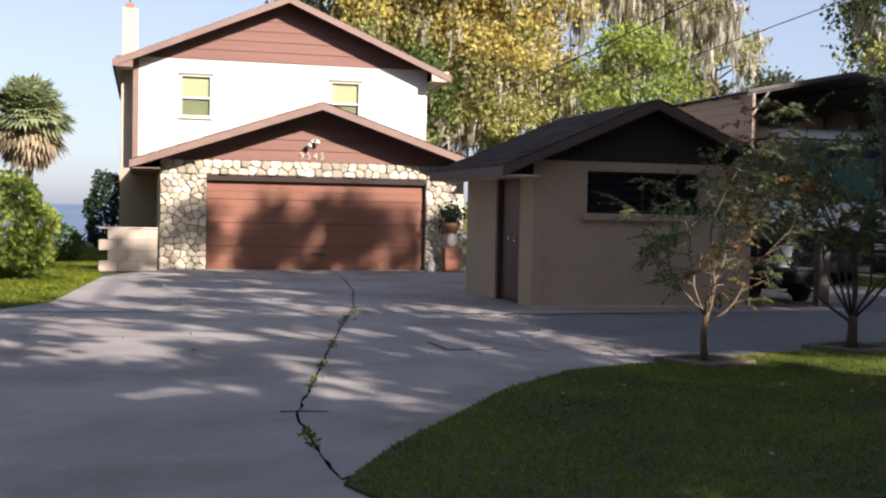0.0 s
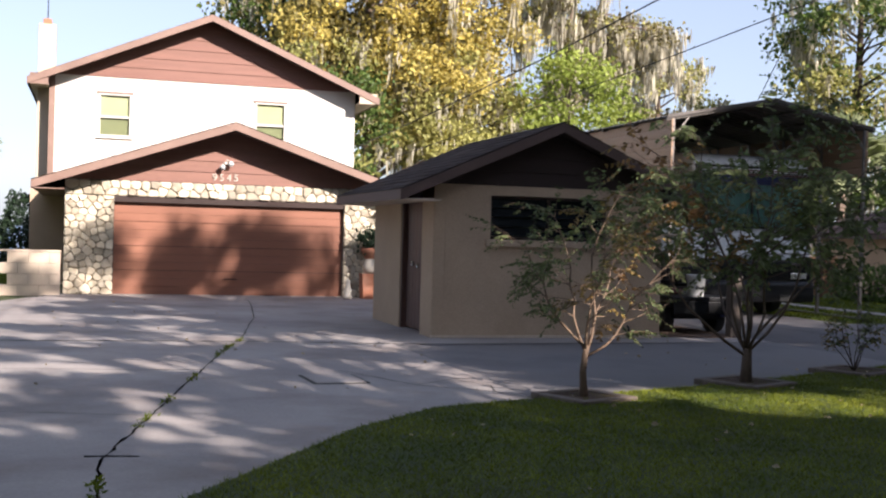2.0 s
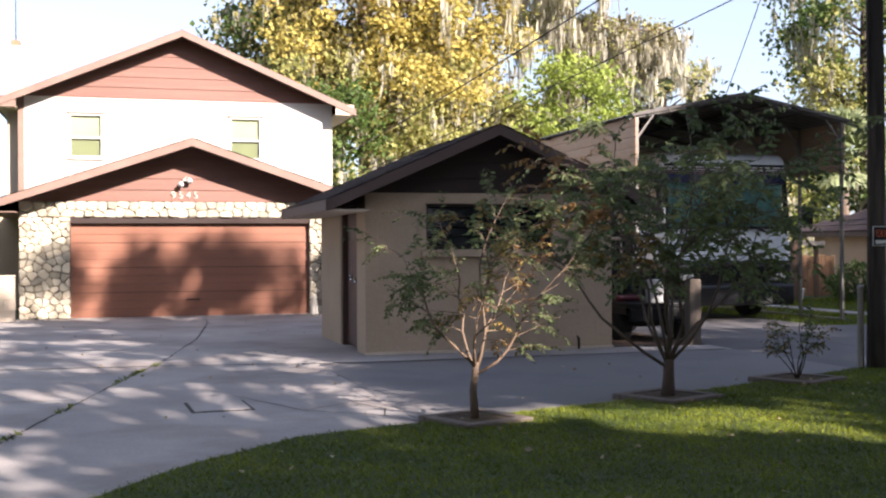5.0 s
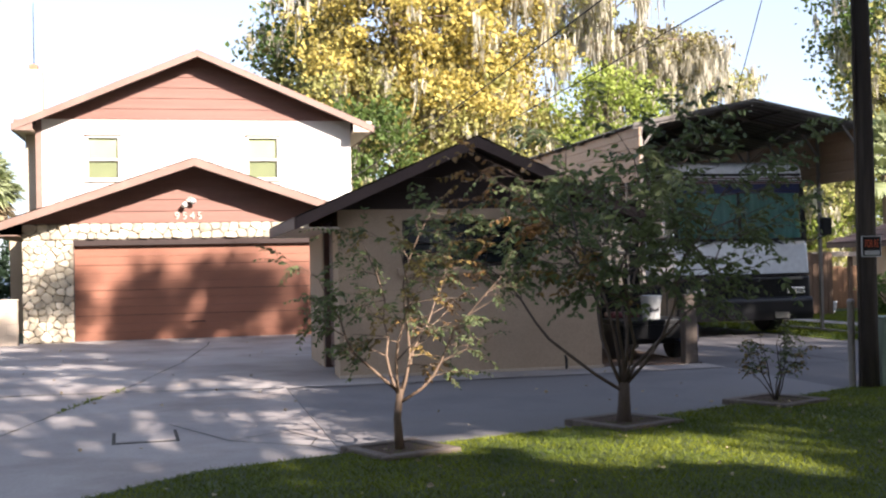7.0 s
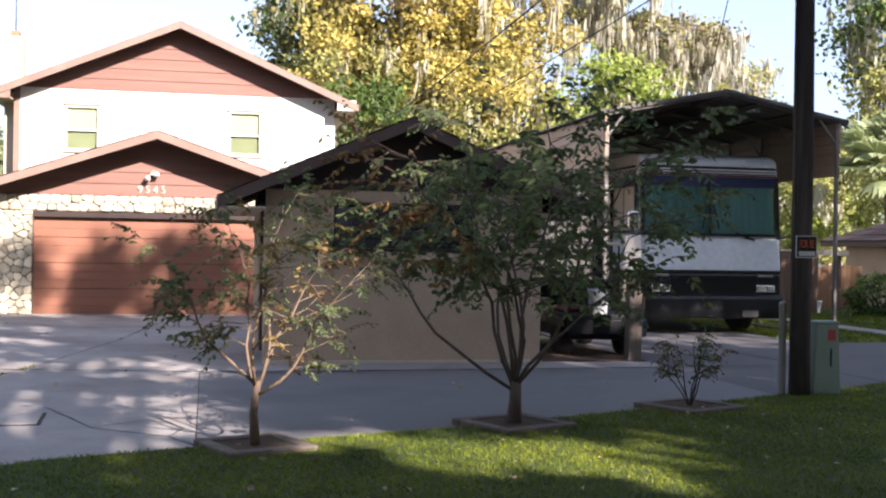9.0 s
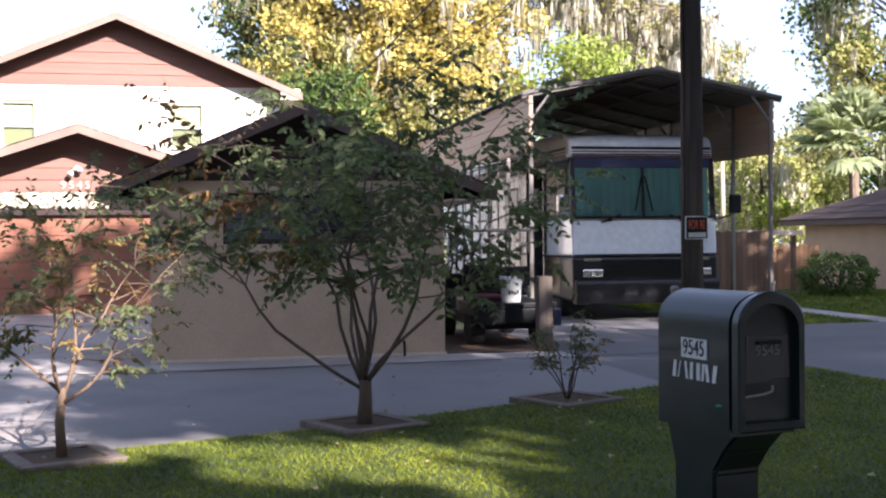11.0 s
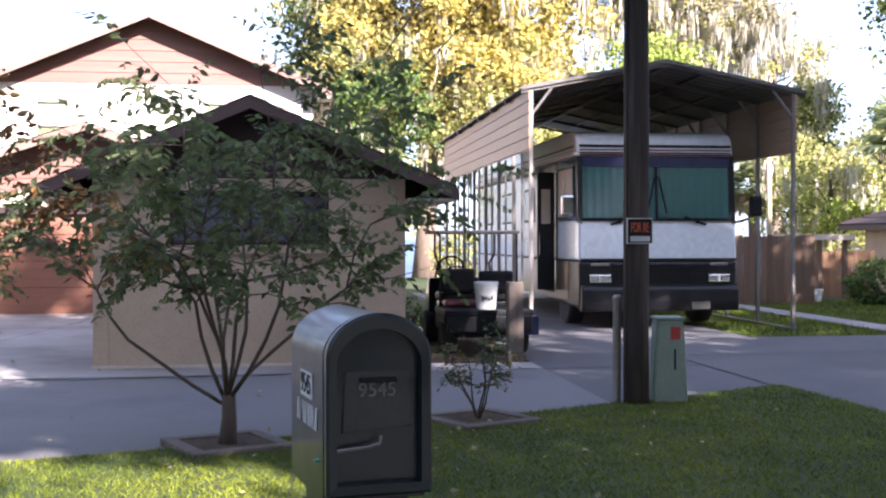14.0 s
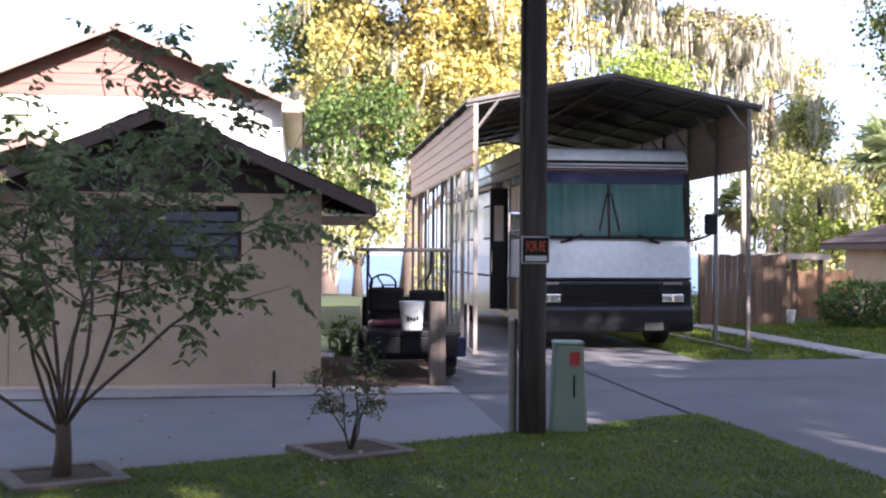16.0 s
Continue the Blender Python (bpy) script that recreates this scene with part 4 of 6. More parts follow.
part("side_skirt", boxm(RX0 - 0.006, -4.1, 0.42, RX0 - 0.001, RY1 - 0.1, 1.06), M_RVBRONZE, rv, "bronze reflective side skirt")
part("side_band", boxm(RX0 - 0.008, -3.34, 1.1, RX0 - 0.001, RY1 - 0.06, 2.74, bevel=0.002), M_RVMIRROR, rv, "bronze glossy side cladding")
cw = part("cab_window", boxm(RX0 - 0.008, -4.46, 1.76, RX0 + 0.02, -3.36, 2.64, bevel=0.008), M_BLACK, rv, "black framed cab side window")
for a, b in ((-4.41, -3.93), (-3.88, -3.41)):
    part("blind", boxm(RX0 - 0.014, a, 1.81, RX0 - 0.009, b, 2.59), M_CREAM, cw, "drawn cream blind")
part("cab_window", boxm(RX1 - 0.02, -4.4, 1.8, RX1 - 0.001, -3.4, 2.6, bevel=0.008), M_DARKGLASS, rv)
for a, b in ((-1.5, -0.5), (0.6, 1.9), (3.0, 4.2)):
    w = part("side_window", boxm(RX0 - 0.0125, a, 1.75, RX0 + 0.002, b, 2.4, bevel=0.006), M_BLACK, rv)
    part("pane", boxm(RX0 - 0.018, a + 0.05, 1.8, RX0 - 0.013, b - 0.05, 2.35), M_DARKGLASS, w)
# flat dark panel, no opening: the unlit inside is put into its colour
d = part("entry_door", boxm(RX0 - 0.02, -3.1, 0.5, RX0 - 0.004, -2.35, 2.6, bevel=0.01), M_DARKROOM, rv, "dark panel standing for the shade in the open doorway")
leaf = part("door_leaf", boxm(RX0 - 0.32, -3.14, 0.55, RX0 - 0.025, -3.1, 2.6, bevel=0.012), M_RVDARK, rv, "open entry door standing out from the side")
part("door_window", boxm(RX0 - 0.25, -3.148, 1.7, RX0 - 0.09, -3.141, 2.3, bevel=0.003), M_CREAM, leaf, "pale blind in the door window")
part("grab_handle", tubem([(RX0 - 0.29, -3.15, 1.15), (RX0 - 0.29, -3.18, 1.2), (RX0 - 0.29, -3.18, 1.5), (RX0 - 0.29, -3.15, 1.55)], 0.01, 6), M_CHROME, leaf)
part("awning_roll", tubem([(RX0 - 0.07, -2.0, 2.72), (RX0 - 0.07, RY1 - 0.4, 2.72)], 0.055, 10), M_WHITE, rv)
part("roof_unit", boxm(RM - 0.35, -1.0, 3.22, RM + 0.35, 0.0, 3.5, bevel=0.06), M_WHITE, rv, "white roof air conditioner")


def wheel(parent, x, y, z, r, w, rim_mat, sgn):
    bm = bmesh.new()
    lathe(bm, [(r * 0.62, -w / 2), (r * 0.93, -w / 2), (r, -w / 2 + 0.03), (r, w / 2 - 0.03), (r * 0.93, w / 2), (r * 0.62, w / 2)], n=28)
    bmesh.ops.transform(bm, matrix=pose(x, y, z, 0, 90, 0), verts=bm.verts[:])
    tyre = part("wheel", bm, M_RUBBER, parent, smooth=False)
    bm = bmesh.new()
    lathe(bm, [(r * 0.61, -w * 0.3), (r * 0.6, -w * 0.42), (r * 0.4, -w * 0.2), (r * 0.2, -w * 0.32), (r * 0.12, -w * 0.4), (r * 0.05, -w * 0.41)], n=20)
    bmesh.ops.transform(bm, matrix=pose(x, y, z, 0, 90 * sgn, 0), verts=bm.verts[:])
    part("rim", bm, rim_mat, tyre, smooth=True)


for x, sg in ((RX0 + 0.2, 1), (RX1 - 0.2, -1)):
    for y in (-3.55, 2.9):
        wheel(rv, x, y, 0.44, 0.452, 0.28, M_CHROME, sg)

# ---- utility cart ----
cart = thing("golf_cart", (8.62, -7.75, 0), "black utility golf cart with flat bed and roof", "golf cart")
part("chassis", boxm(-0.42, -1.1, 0.22, 0.42, 1.15, 0.4, bevel=0.03), M_BLACK, cart)
part("bed", boxm(-0.55, -1.25, 0.5, 0.55, -0.25, 0.57, bevel=0.012), M_BLACK, cart, "black cargo bed")
part("tailgate", boxm(-0.52, -1.24, 0.3, 0.52, -1.19, 0.498, bevel=0.012), M_BLACK, cart)
part("bed_support", boxm(-0.4, -1.15, 0.4, 0.4, -0.3, 0.498), M_BLACK, cart)
part("seat", boxm(-0.48, -0.2, 0.62, 0.48, 0.32, 0.74, bevel=0.04), M_BLACK, cart)
part("seat_base", boxm(-0.46, -0.2, 0.4, 0.46, 0.3, 0.618, bevel=0.02), M_MAILBOX, cart)
part("backrest", boxm(-0.48, -0.28, 0.74, -0.03, -0.16, 1.05, bevel=0.04), M_BLACK, cart)
part("backrest", boxm(0.03, -0.28, 0.74, 0.48, -0.16, 1.02, bevel=0.04), M_BLACK, cart)
part("cowl", prismm([(0.85, 0.35), (1.25, 0.4), (1.2, 0.7), (0.95, 0.9), (0.8, 0.9)], -0.5, 0.5, "x", bevel=0.03), M_MAILBOX, cart)
bm = bmesh.new()
torus(bm, (0, 0, 0), 0.17, 0.015, "y", 24, 6)
for a in (0, 120, 240):
    tube(bm, [(0, 0, 0), (0.165 * math.cos(radians(a)), 0, 0.165 * math.sin(radians(a)))], 0.01, 5)
bmesh.ops.transform(bm, matrix=pose(-0.25, 0.42, 1.06, 35, 0, 0), verts=bm.verts[:])
part("steering_wheel", bm, M_BLACK, cart)
part("steering_column", tubem([(-0.25, 0.45, 1.04), (-0.25, 0.85, 0.7)], 0.02, 6), M_BLACK, cart)
part("roof", boxm(-0.54, -0.45, 1.5, 0.54, 1.0, 1.545, bevel=0.02), M_CREAM, cart, "pale cream roof panel")
for sx in (-1, 1):
    part("roof_post", tubem([(sx * 0.5, -0.4, 0.56), (sx * 0.5, -0.4, 1.51)], 0.014, 6), M_BLACK, cart)
    part("roof_post", tubem([(sx * 0.4, 0.95, 0.85), (sx * 0.36, 0.9, 1.1), (sx * 0.42, 0.8, 1.22), (sx * 0.42, 0.78, 1.51)], 0.016, 6), M_BLACK, cart)
    part("fender", prismm([(-1.2, 0.4), (-1.15, 0.5), (-0.35, 0.5), (-0.3, 0.4)], sx * 0.48 - 0.07, sx * 0.48 + 0.07, "x", bevel=0.01), M_BLACK, cart)
    for y in (-0.75, 0.95):
        wheel(cart, sx * 0.45, y, 0.22, 0.228, 0.19, M_GALV, -sx)
part("cushion", boxm(-0.46, -0.62, 0.575, -0.02, -0.3, 0.66, bevel=0.03), M_STRIPE, cart, "dark red cushion on the bed")
part("battery_box", boxm(0.3, -1.2, 0.26, 0.62, -0.86, 0.49, bevel=0.015), M_NAVY, cart, "blue box slung under the bed")
bucket = thing("bucket", (8.62, -8.72, 0.57), "white plastic bucket on the cart bed", "bucket")
part("body", lathe(bmesh.new(), [(0.12, 0), (0.122, 0.01), (0.145, 0.3), (0.155, 0.3), (0.155, 0.33), (0.147, 0.335), (0.14, 0.33)], n=24), M_WHITE, bucket, smooth=False)
for k in range(4):
    part("label_bar", boxm(-0.07 + k * 0.037, -0.1415 + abs(k - 1.5) * 0.008, 0.1 + 0.012 * (k % 2), -0.045 + k * 0.037, -0.124, 0.16 - 0.01 * (k % 3)), M_BLACK, bucket)
part("rim_band", lathe(bmesh.new(), [(0.142, 0.25), (0.152, 0.252), (0.152, 0.27), (0.143, 0.272)], n=24), M_WHITE, bucket)
part("handle", tubem([(0.15, 0, 0.27), (0.1, -0.11, 0.18), (0, -0.16, 0.14), (-0.1, -0.11, 0.18), (-0.15, 0, 0.27)], 0.004, 5), M_GALV, bucket)
wp = thing("wooden_post", (8.83, -9.5, 0), "short weathered timber post beside the slab", "post")
part("post", prismm([(-0.09, -0.08), (0.09, -0.085), (0.085, 0.09), (-0.09, 0.085)], -0.03, 0.93, "z", bevel=0.012), M_WOOD, wp)

# ---- things in the yard ----
pole = thing("utility_pole", (9.19, -13.12, 0), "dark creosoted wooden utility pole", "utility pole")
bm = tube(bmesh.new(), [(0, 0, -0.05), (0, 0, 0.6), (0.01, 0, 2.5), (0, 0.01, 5), (0, 0, 9.2)], [0.108, 0.101, 0.096, 0.09, 0.08], 18)
part("post", bm, M_POLE, pole, smooth=True)
part("conduit", tubem([(-0.11, -0.02, 0.0), (-0.103, -0.02, 3.0), (-0.09, -0.02, 8.0)], 0.018, 8), M_POLE, pole)
part("crossarm", boxm(-0.7, -0.14, 7.6, 0.7, -0.1, 7.72, bevel=0.01), M_WOOD, pole)
sign = thing("sign", (9.18, -13.234, 1.39), "black and orange plastic notice on the pole", "sign")
part("board", boxm(-0.115, -0.004, 0, 0.115, 0.004, 0.22), M_WHITE, sign)
part("panel", boxm(-0.105, -0.0075, 0.01, 0.105, -0.0045, 0.21), M_BLACK, sign)
part("writing_area", boxm(-0.085, -0.0105, 0.02, 0.09, -0.008, 0.065), M_WHITE, sign)
bm = text_bm("FOR RE", 0.062, 0.003)
bmesh.ops.transform(bm, matrix=pose(0, -0.01, 0.135, 90, 0, 0) @ Matrix.Diagonal((0.8, 1.9, 1, 1)), verts=bm.verts[:])
part("lettering", bm, M_ORANGE, sign)

pipe = thing("metal_bollard", (9.03, -13.06, 0), "galvanised pipe bollard beside the pole", "bollard")
part("pipe", tubem([(0, 0, -0.02), (0, 0, 0.9)], 0.036, 14), M_GALV, pipe, smooth=False)
part("cap", lathe(bmesh.new(), [(0.042, 0.9), (0.042, 0.925), (0.03, 0.945), (0.01, 0.95)], n=14), M_GALV, pipe)
ub = thing("utility_pedestal", (9.5, -13.02, 0), "pale green metal utility pedestal with red sticker", "utility box", rz=-6)
part("body", prismm([(-0.155, -0.02), (0.155, -0.02), (0.118, 0.73), (-0.118, 0.73)], -0.11, 0.11, "y", bevel=0.02), M_GREENBOX, ub)
part("cap", boxm(-0.125, -0.12, 0.722, 0.125, 0.12, 0.755, bevel=0.012), M_GREENBOX, ub)
part("sticker", boxm(0.0, -0.1145, 0.56, 0.085, -0.111, 0.67), M_RED, ub, "red warning sticker")
part("hasp", boxm(0.03, -0.118, 0.3, 0.045, -0.1105, 0.48), M_BLACK, ub)

# mailbox
M_CHALK = mat("worn_chalk", (0.16, 0.16, 0.15), (0.26, 0.26, 0.24), rough=0.9, scale=60, fine=200, bump=0)
mb = thing("mailbox", (6.466, -19.68, 0), "dark green plastic mailbox on its moulded post", "mailbox", rz=11)


def arch(w, z0, z1, n=14):
    r = w / 2
    pts = [(-r, z0), (r, z0)]
    for k in range(n + 1):
        a = math.pi * k / n
        pts.append((r * math.cos(a), z1 - r * 0.82 + r * 0.82 * math.sin(a)))
    return pts


bm = prism(bmesh.new(), arch(0.275, 0.75, 1.237, 44), 0.0, 0.46, "y")
bmesh.ops.bevel(bm, geom=[e for e in bm.edges if abs(e.verts[0].co.y - e.verts[1].co.y) < 1e-6], offset=0.022, segments=3, affect="EDGES")
body = part("body", bm, M_MAILBOX, mb)
bm = bmesh.new()
rings = []
for pts, y in ((arch(0.277, 0.772, 1.239, 30), 0.004), (arch(0.281, 0.77, 1.242, 30), -0.03), (arch(0.268, 0.777, 1.234, 30), -0.036), (arch(0.226, 0.8, 1.2, 30), -0.034), (arch(0.222, 0.802, 1.198, 30), 0.002)):
    rings.append([bm.verts.new((p[0], y, p[1])) for p in pts])
for a, b in zip(rings, rings[1:]):
    for k in range(len(a)):
        bm.faces.new((a[k], a[(k + 1) % len(a)], b[(k + 1) % len(a)], b[k]))
bmesh.ops.recalc_face_normals(bm, faces=bm.faces[:])
part("hood", bm, M_MAILBOX, mb, "raised rim round the mailbox front")
door = part("door", prismm([(-0.094, 0.93), (0.096, 0.945), (0.088, 1.09), (-0.086, 1.09)], -0.006, 0.004, "y", bevel=0.003), M_MAILDOOR, mb, "faded grey door panel")
part("door_pull", boxm(-0.05, -0.024, 1.063, 0.05, -0.008, 1.074, bevel=0.003), M_BLACK, door)
part("latch", tubem([(-0.11, -0.024, 0.89), (-0.03, -0.03, 0.897), (0.0, -0.03, 0.905), (0.004, -0.028, 0.925)], 0.0045, 6), M_GALV, mb, "bent metal latch")
bm = text_bm("9545", 0.052, 0.002)
bmesh.ops.transform(bm, matrix=pose(0.0, -0.0095, 1.04, 90, 0, 0), verts=bm.verts[:])
part("number", bm, M_CHALK, door, "hand-written house number")
plate = part("number_plate", boxm(-0.1415, 0.14, 1.0, -0.1378, 0.29, 1.07), M_WHITE, mb, "white number stickers")
bm = text_bm("9545", 0.078, 0.002)
bmesh.ops.transform(bm, matrix=pose(-0.1425, 0.215, 1.035, 90, 0, -90) @ Matrix.Diagonal((0.82, 1, 1, 1)), verts=bm.verts[:])
part("figures", bm, M_BLACK, plate)
for k, (y, w, lean) in enumerate(((0.345, 0.018, 0.3), (0.315, 0.007, 0.5), (0.262, 0.01, -0.3), (0.24, 0.016, 0.1), (0.2, 0.018, 0.0), (0.172, 0.012, 0.2), (0.142, 0.016, -0.35), (0.112, 0.02, 0.35))):
    part("letter_bar", prismm([(y, 0.925), (y - w, 0.925), (y - w - lean * 0.03, 0.985), (y - lean * 0.03, 0.985)], -0.141, -0.1378, "x"), M_WHITE, mb, "worn white letter remains")
part("flag_boss", lathe(bmesh.new(), [(0.012, 0), (0.012, 0.004), (0.006, 0.006)], n=10), mat("jade_plastic", (0.03, 0.28, 0.2), rough=0.4, bump=0), mb, at=(-0.14, 0.07, 0.85))
bm = prism(bmesh.new(), [(0.015, 0.76), (0.455, 0.76), (0.42, 0.66), (0.40, 0.6), (0.40, -0.05), (0.16, -0.05), (0.16, 0.6), (0.1, 0.68)], -0.1, 0.1, "x")
bmesh.ops.bevel(bm, geom=bm.edges[:], offset=0.012, segments=2, affect="EDGES")
part("pedestal", bm, M_MAILBOX, mb)


def planter(at, w, rz, m, label):
    t = thing("tree_planter", (at[0], at[1], 0), label, "planter", "planters on the lawn edge", rz=rz)
    h = w / 2
    for a in ((-h, -h, h, -h + 0.1), (-h, h - 0.1, h, h), (-h, -h + 0.103, -h + 0.1, h - 0.103), (h - 0.1, -h + 0.103, h, h - 0.103)):
        part("edging", boxm(a[0], a[1], -0.02, a[2], a[3], 0.052, bevel=0.012), m, t)
    part("soil", boxm(-h + 0.1, -h + 0.1, -0.02, h - 0.1, h - 0.1, 0.035), M_SOIL, t)
    return t


planter((3.71, -15.49), 0.66, 22, M_WOOD, "square timber-edged planting bed with bare soil")
planter((5.80, -14.70), 0.72, 24, M_WOOD, "square timber-edged planting bed with bare soil")
planter((7.68, -13.88), 0.72, 26, M_WOOD, "square timber-edged planting bed with bare soil")


def myrtle(at, label, stems, height, spread, trunk_r, fork, leaf, seed, red=0.2, trunk_mat=M_TANBARK, branches=4, sprays=4, low=0.3, gap=0.034, thick=0.5):
    """A crepe myrtle: slender stems that arch out from a low fork, side branches, and drooping sprays with leaves in pairs."""
    rng = np.random.default_rng(seed)
    t = thing("crepe_myrtle", (at[0], at[1], 0.03), label, "tree", "crepe myrtles on the lawn edge")
    twig_bm = bmesh.new()
    leaves = {0: ([], []), 1: ([], [])}
    R = spread / 2
    k_size = height / 2.5

    def leaf_at(V, F, c, d, w, ls):
        nn = d.cross(w)
        b = len(V)
        V += [c, c + d * ls * 0.35 + w * ls * 0.23 + nn * ls * 0.05, c + d * ls * 0.7 + w * ls * 0.19 + nn * ls * 0.04, c + d * ls - nn * ls * 0.1,
              c + d * ls * 0.7 - w * ls * 0.19 + nn * ls * 0.04, c + d * ls * 0.35 - w * ls * 0.23 + nn * ls * 0.05]
        F += [(b, b + 1, b + 2), (b, b + 2, b + 3), (b, b + 3, b + 4), (b, b + 4, b + 5)]

    def spray(p, d, ln, r, tint):
        """A twig that leaves in direction d and droops, with pairs of leaves."""
        pts = [p]
        n = 5
        for i in range(n):
            d = (d + Vector((0, 0, -0.13)) + Vector(rng.normal(size=3)) * 0.07).normalized()
            pts.append(pts[-1] + d * (ln / n))
        tube(twig_bm, pts, [r * (1 - i / (n + 1)) + 0.0012 for i in range(n + 1)], 4, cap=False)
        V, F = leaves[tint]
        steps = int(ln / gap)
        for i in range(steps):
            u = 0.12 + 0.88 * i / max(1, steps - 1)
            j = min(n - 1, int(u * n))
            c = pts[j].lerp(pts[j + 1], u * n - j)
            ax = (pts[j + 1] - pts[j]).normalized()
            side = ax.cross(Vector((0, 0, 1)))
            side = side.normalized() if side.length > 0.05 else Vector((1, 0, 0))
            for sg in (-1, 1):
                if rng.random() < 0.14:
                    continue
                dd = (side * sg * rng.uniform(0.6, 1.0) + ax * rng.uniform(0.2, 0.6) + Vector((0, 0, rng.uniform(-0.9, 0.15)))).normalized()
                w = dd.cross(Vector(rng.normal(size=3))).normalized()
                leaf_at(V, F, c, dd, w, leaf * rng.uniform(0.65, 1.2) * (1.0 - 0.3 * u))

    if fork > 0.1:
        part("trunk", tubem([(0, 0, -0.03), (rng.uniform(-.02, .02), 0.01, fork * 0.5), (0.01, 0, fork)], [trunk_r * 1.3, trunk_r, trunk_r * 0.92], 9), trunk_mat, t, smooth=True)
    for s in range(stems):
        wood = bmesh.new()
        ang = 2.4 * s + rng.uniform(-0.35, 0.35)
        far = math.sqrt((s + 0.5) / stems)
        reach = R * 0.82 * far
        top = height * (1.0 - 0.42 * far ** 2) * rng.uniform(0.86, 1.0)
        z0 = fork * rng.uniform(0.75, 0.97) if fork > 0.1 else 0.0
        out_way = Vector((math.cos(ang), math.sin(ang), 0))
        root = Vector((0, 0, z0)) if fork > 0.1 else out_way * trunk_r * 0.7
        power, wander, n = rng.uniform(0.72, 1.2), rng.uniform(0, 6.3), 8
        pts, rad = [], []
        for k in range(n + 1):
            f = k / n
            sway = Vector((math.cos(wander + f * 6), math.sin(wander * 2 + f * 5), 0)) * 0.075 * height * f * (1.3 - f)
            pts.append(root + out_way * reach * f ** power + Vector((0, 0, (top - z0) * f)) + sway + Vector(rng.normal(size=3)) * 0.012 * height * f)
            rad.append(trunk_r * thick * (1 - f) ** 0.8 + 0.003 * k_size)
        tube(wood, pts, rad, 6)
        part("stem", wood, trunk_mat, t, smooth=True)
        tint = int(rng.random() < red)
        axes = [(pts[n], (pts[n] - pts[n - 1]).normalized(), rad[n])]
        for k in range(2, n + 1):
            if pts[k].z < low * height:
                continue
            for _ in range(branches if k > 3 else max(1, branches // 2)):
                a2 = ang + rng.normal() * 0.95
                d = Vector((math.cos(a2), math.sin(a2), rng.uniform(-0.05, 0.75))).normalized()
                ln = R * rng.uniform(0.16, 0.42)
                mid = pts[k] + d * ln * 0.55 + Vector(rng.normal(size=3)) * 0.02
                end = mid + (d + Vector((0, 0, rng.uniform(-0.25, 0.25)))) * ln * 0.45
                tube(twig_bm, [pts[k], mid, end], [rad[k] * 0.55 + 0.0015, rad[k] * 0.35 + 0.0015, 0.002], 4, cap=False)
                axes += [(mid, d, rad[k] * 0.3), (end, (end - mid).normalized(), rad[k] * 0.3)]
        for p, d, r in axes:
            for _ in range(max(1, int(rng.poisson(sprays / 2)))):
                dd = (d + Vector(rng.normal(size=3)) * 0.55 + Vector((p.x, p.y, 0)) * 0.25 / R).normalized()
                spray(p, dd, k_size * rng.uniform(0.14, 0.42), r * 0.6, tint if rng.random() < 0.8 else 0)
    tagged(part("twig_spray", twig_bm, trunk_mat, t), kind="stuff")
    for key, m, lab in ((0, M_MYRTLE, "green leaves in drooping rows"), (1, M_MYRTLERED, "bronze autumn leaves")):
        V, F = leaves[key]
        if F:
            me = bpy.data.meshes.new("crown")
            me.from_pydata([tuple(x) for x in V], [], F)
            me.materials.append(m)
            ob = new("crown", me)
            ob.parent = t
            tagged(ob, lab)
    return t


myrtle((3.71, -15.49), "slim crepe myrtle with a tan trunk and bronze leaves", 6, 1.95, 1.75, 0.03, 0.45, 0.06, 11, red=0.45, branches=2, sprays=3, low=0.24, thick=0.38)
myrtle((5.80, -14.70), "broad crepe myrtle with many dark stems", 10, 2.8, 3.4, 0.052, 0.34, 0.098, 5, red=0.06, trunk_mat=M_GREYBARK, branches=3, sprays=2.8, low=0.33, gap=0.05, thick=0.24)
myrtle((7.68, -13.88), "young low crepe myrtle in a timber bed", 7, 0.74, 0.66, 0.013, 0.0, 0.045, 8, red=0.1, trunk_mat=M_BARK, branches=2, sprays=2.2, low=0.3, gap=0.034)

# ---- drive: joints, cracks, lid ----


def ribbon(pts, w, z, rng, rough=0.5, h=0.006):
    """A narrow uneven strip along a line on the ground."""
    bm = bmesh.new()
    fine = []
    for (a, b) in zip(pts, pts[1:]):
        n = max(1, int(math.dist(a, b) / 0.12))
        fine += [(a[0] + (b[0] - a[0]) * k / n, a[1] + (b[1] - a[1]) * k / n) for k in range(n)]
    fine.append(pts[-1])
    prev = None
    for i, p in enumerate(fine):
        q = fine[min(i + 1, len(fine) - 1)] if i + 1 < len(fine) else p
        o = fine[i - 1] if i else p
        d = Vector((q[0] - o[0], q[1] - o[1], 0)).normalized()
        s = Vector((-d.y, d.x, 0))
        c = Vector((p[0], p[1], z)) + s * rng.uniform(-1, 1) * w * rough
        ww = w * rng.uniform(1 - rough, 1 + rough) / 2
        cur = (bm.verts.new(c + s * ww), bm.verts.new(c - s * ww))
        if prev:
            bm.faces.new((prev[0], prev[1], cur[1], cur[0]))
        prev = cur
    bmesh.ops.solidify(bm, geom=bm.faces[:], thickness=h)
    return bm


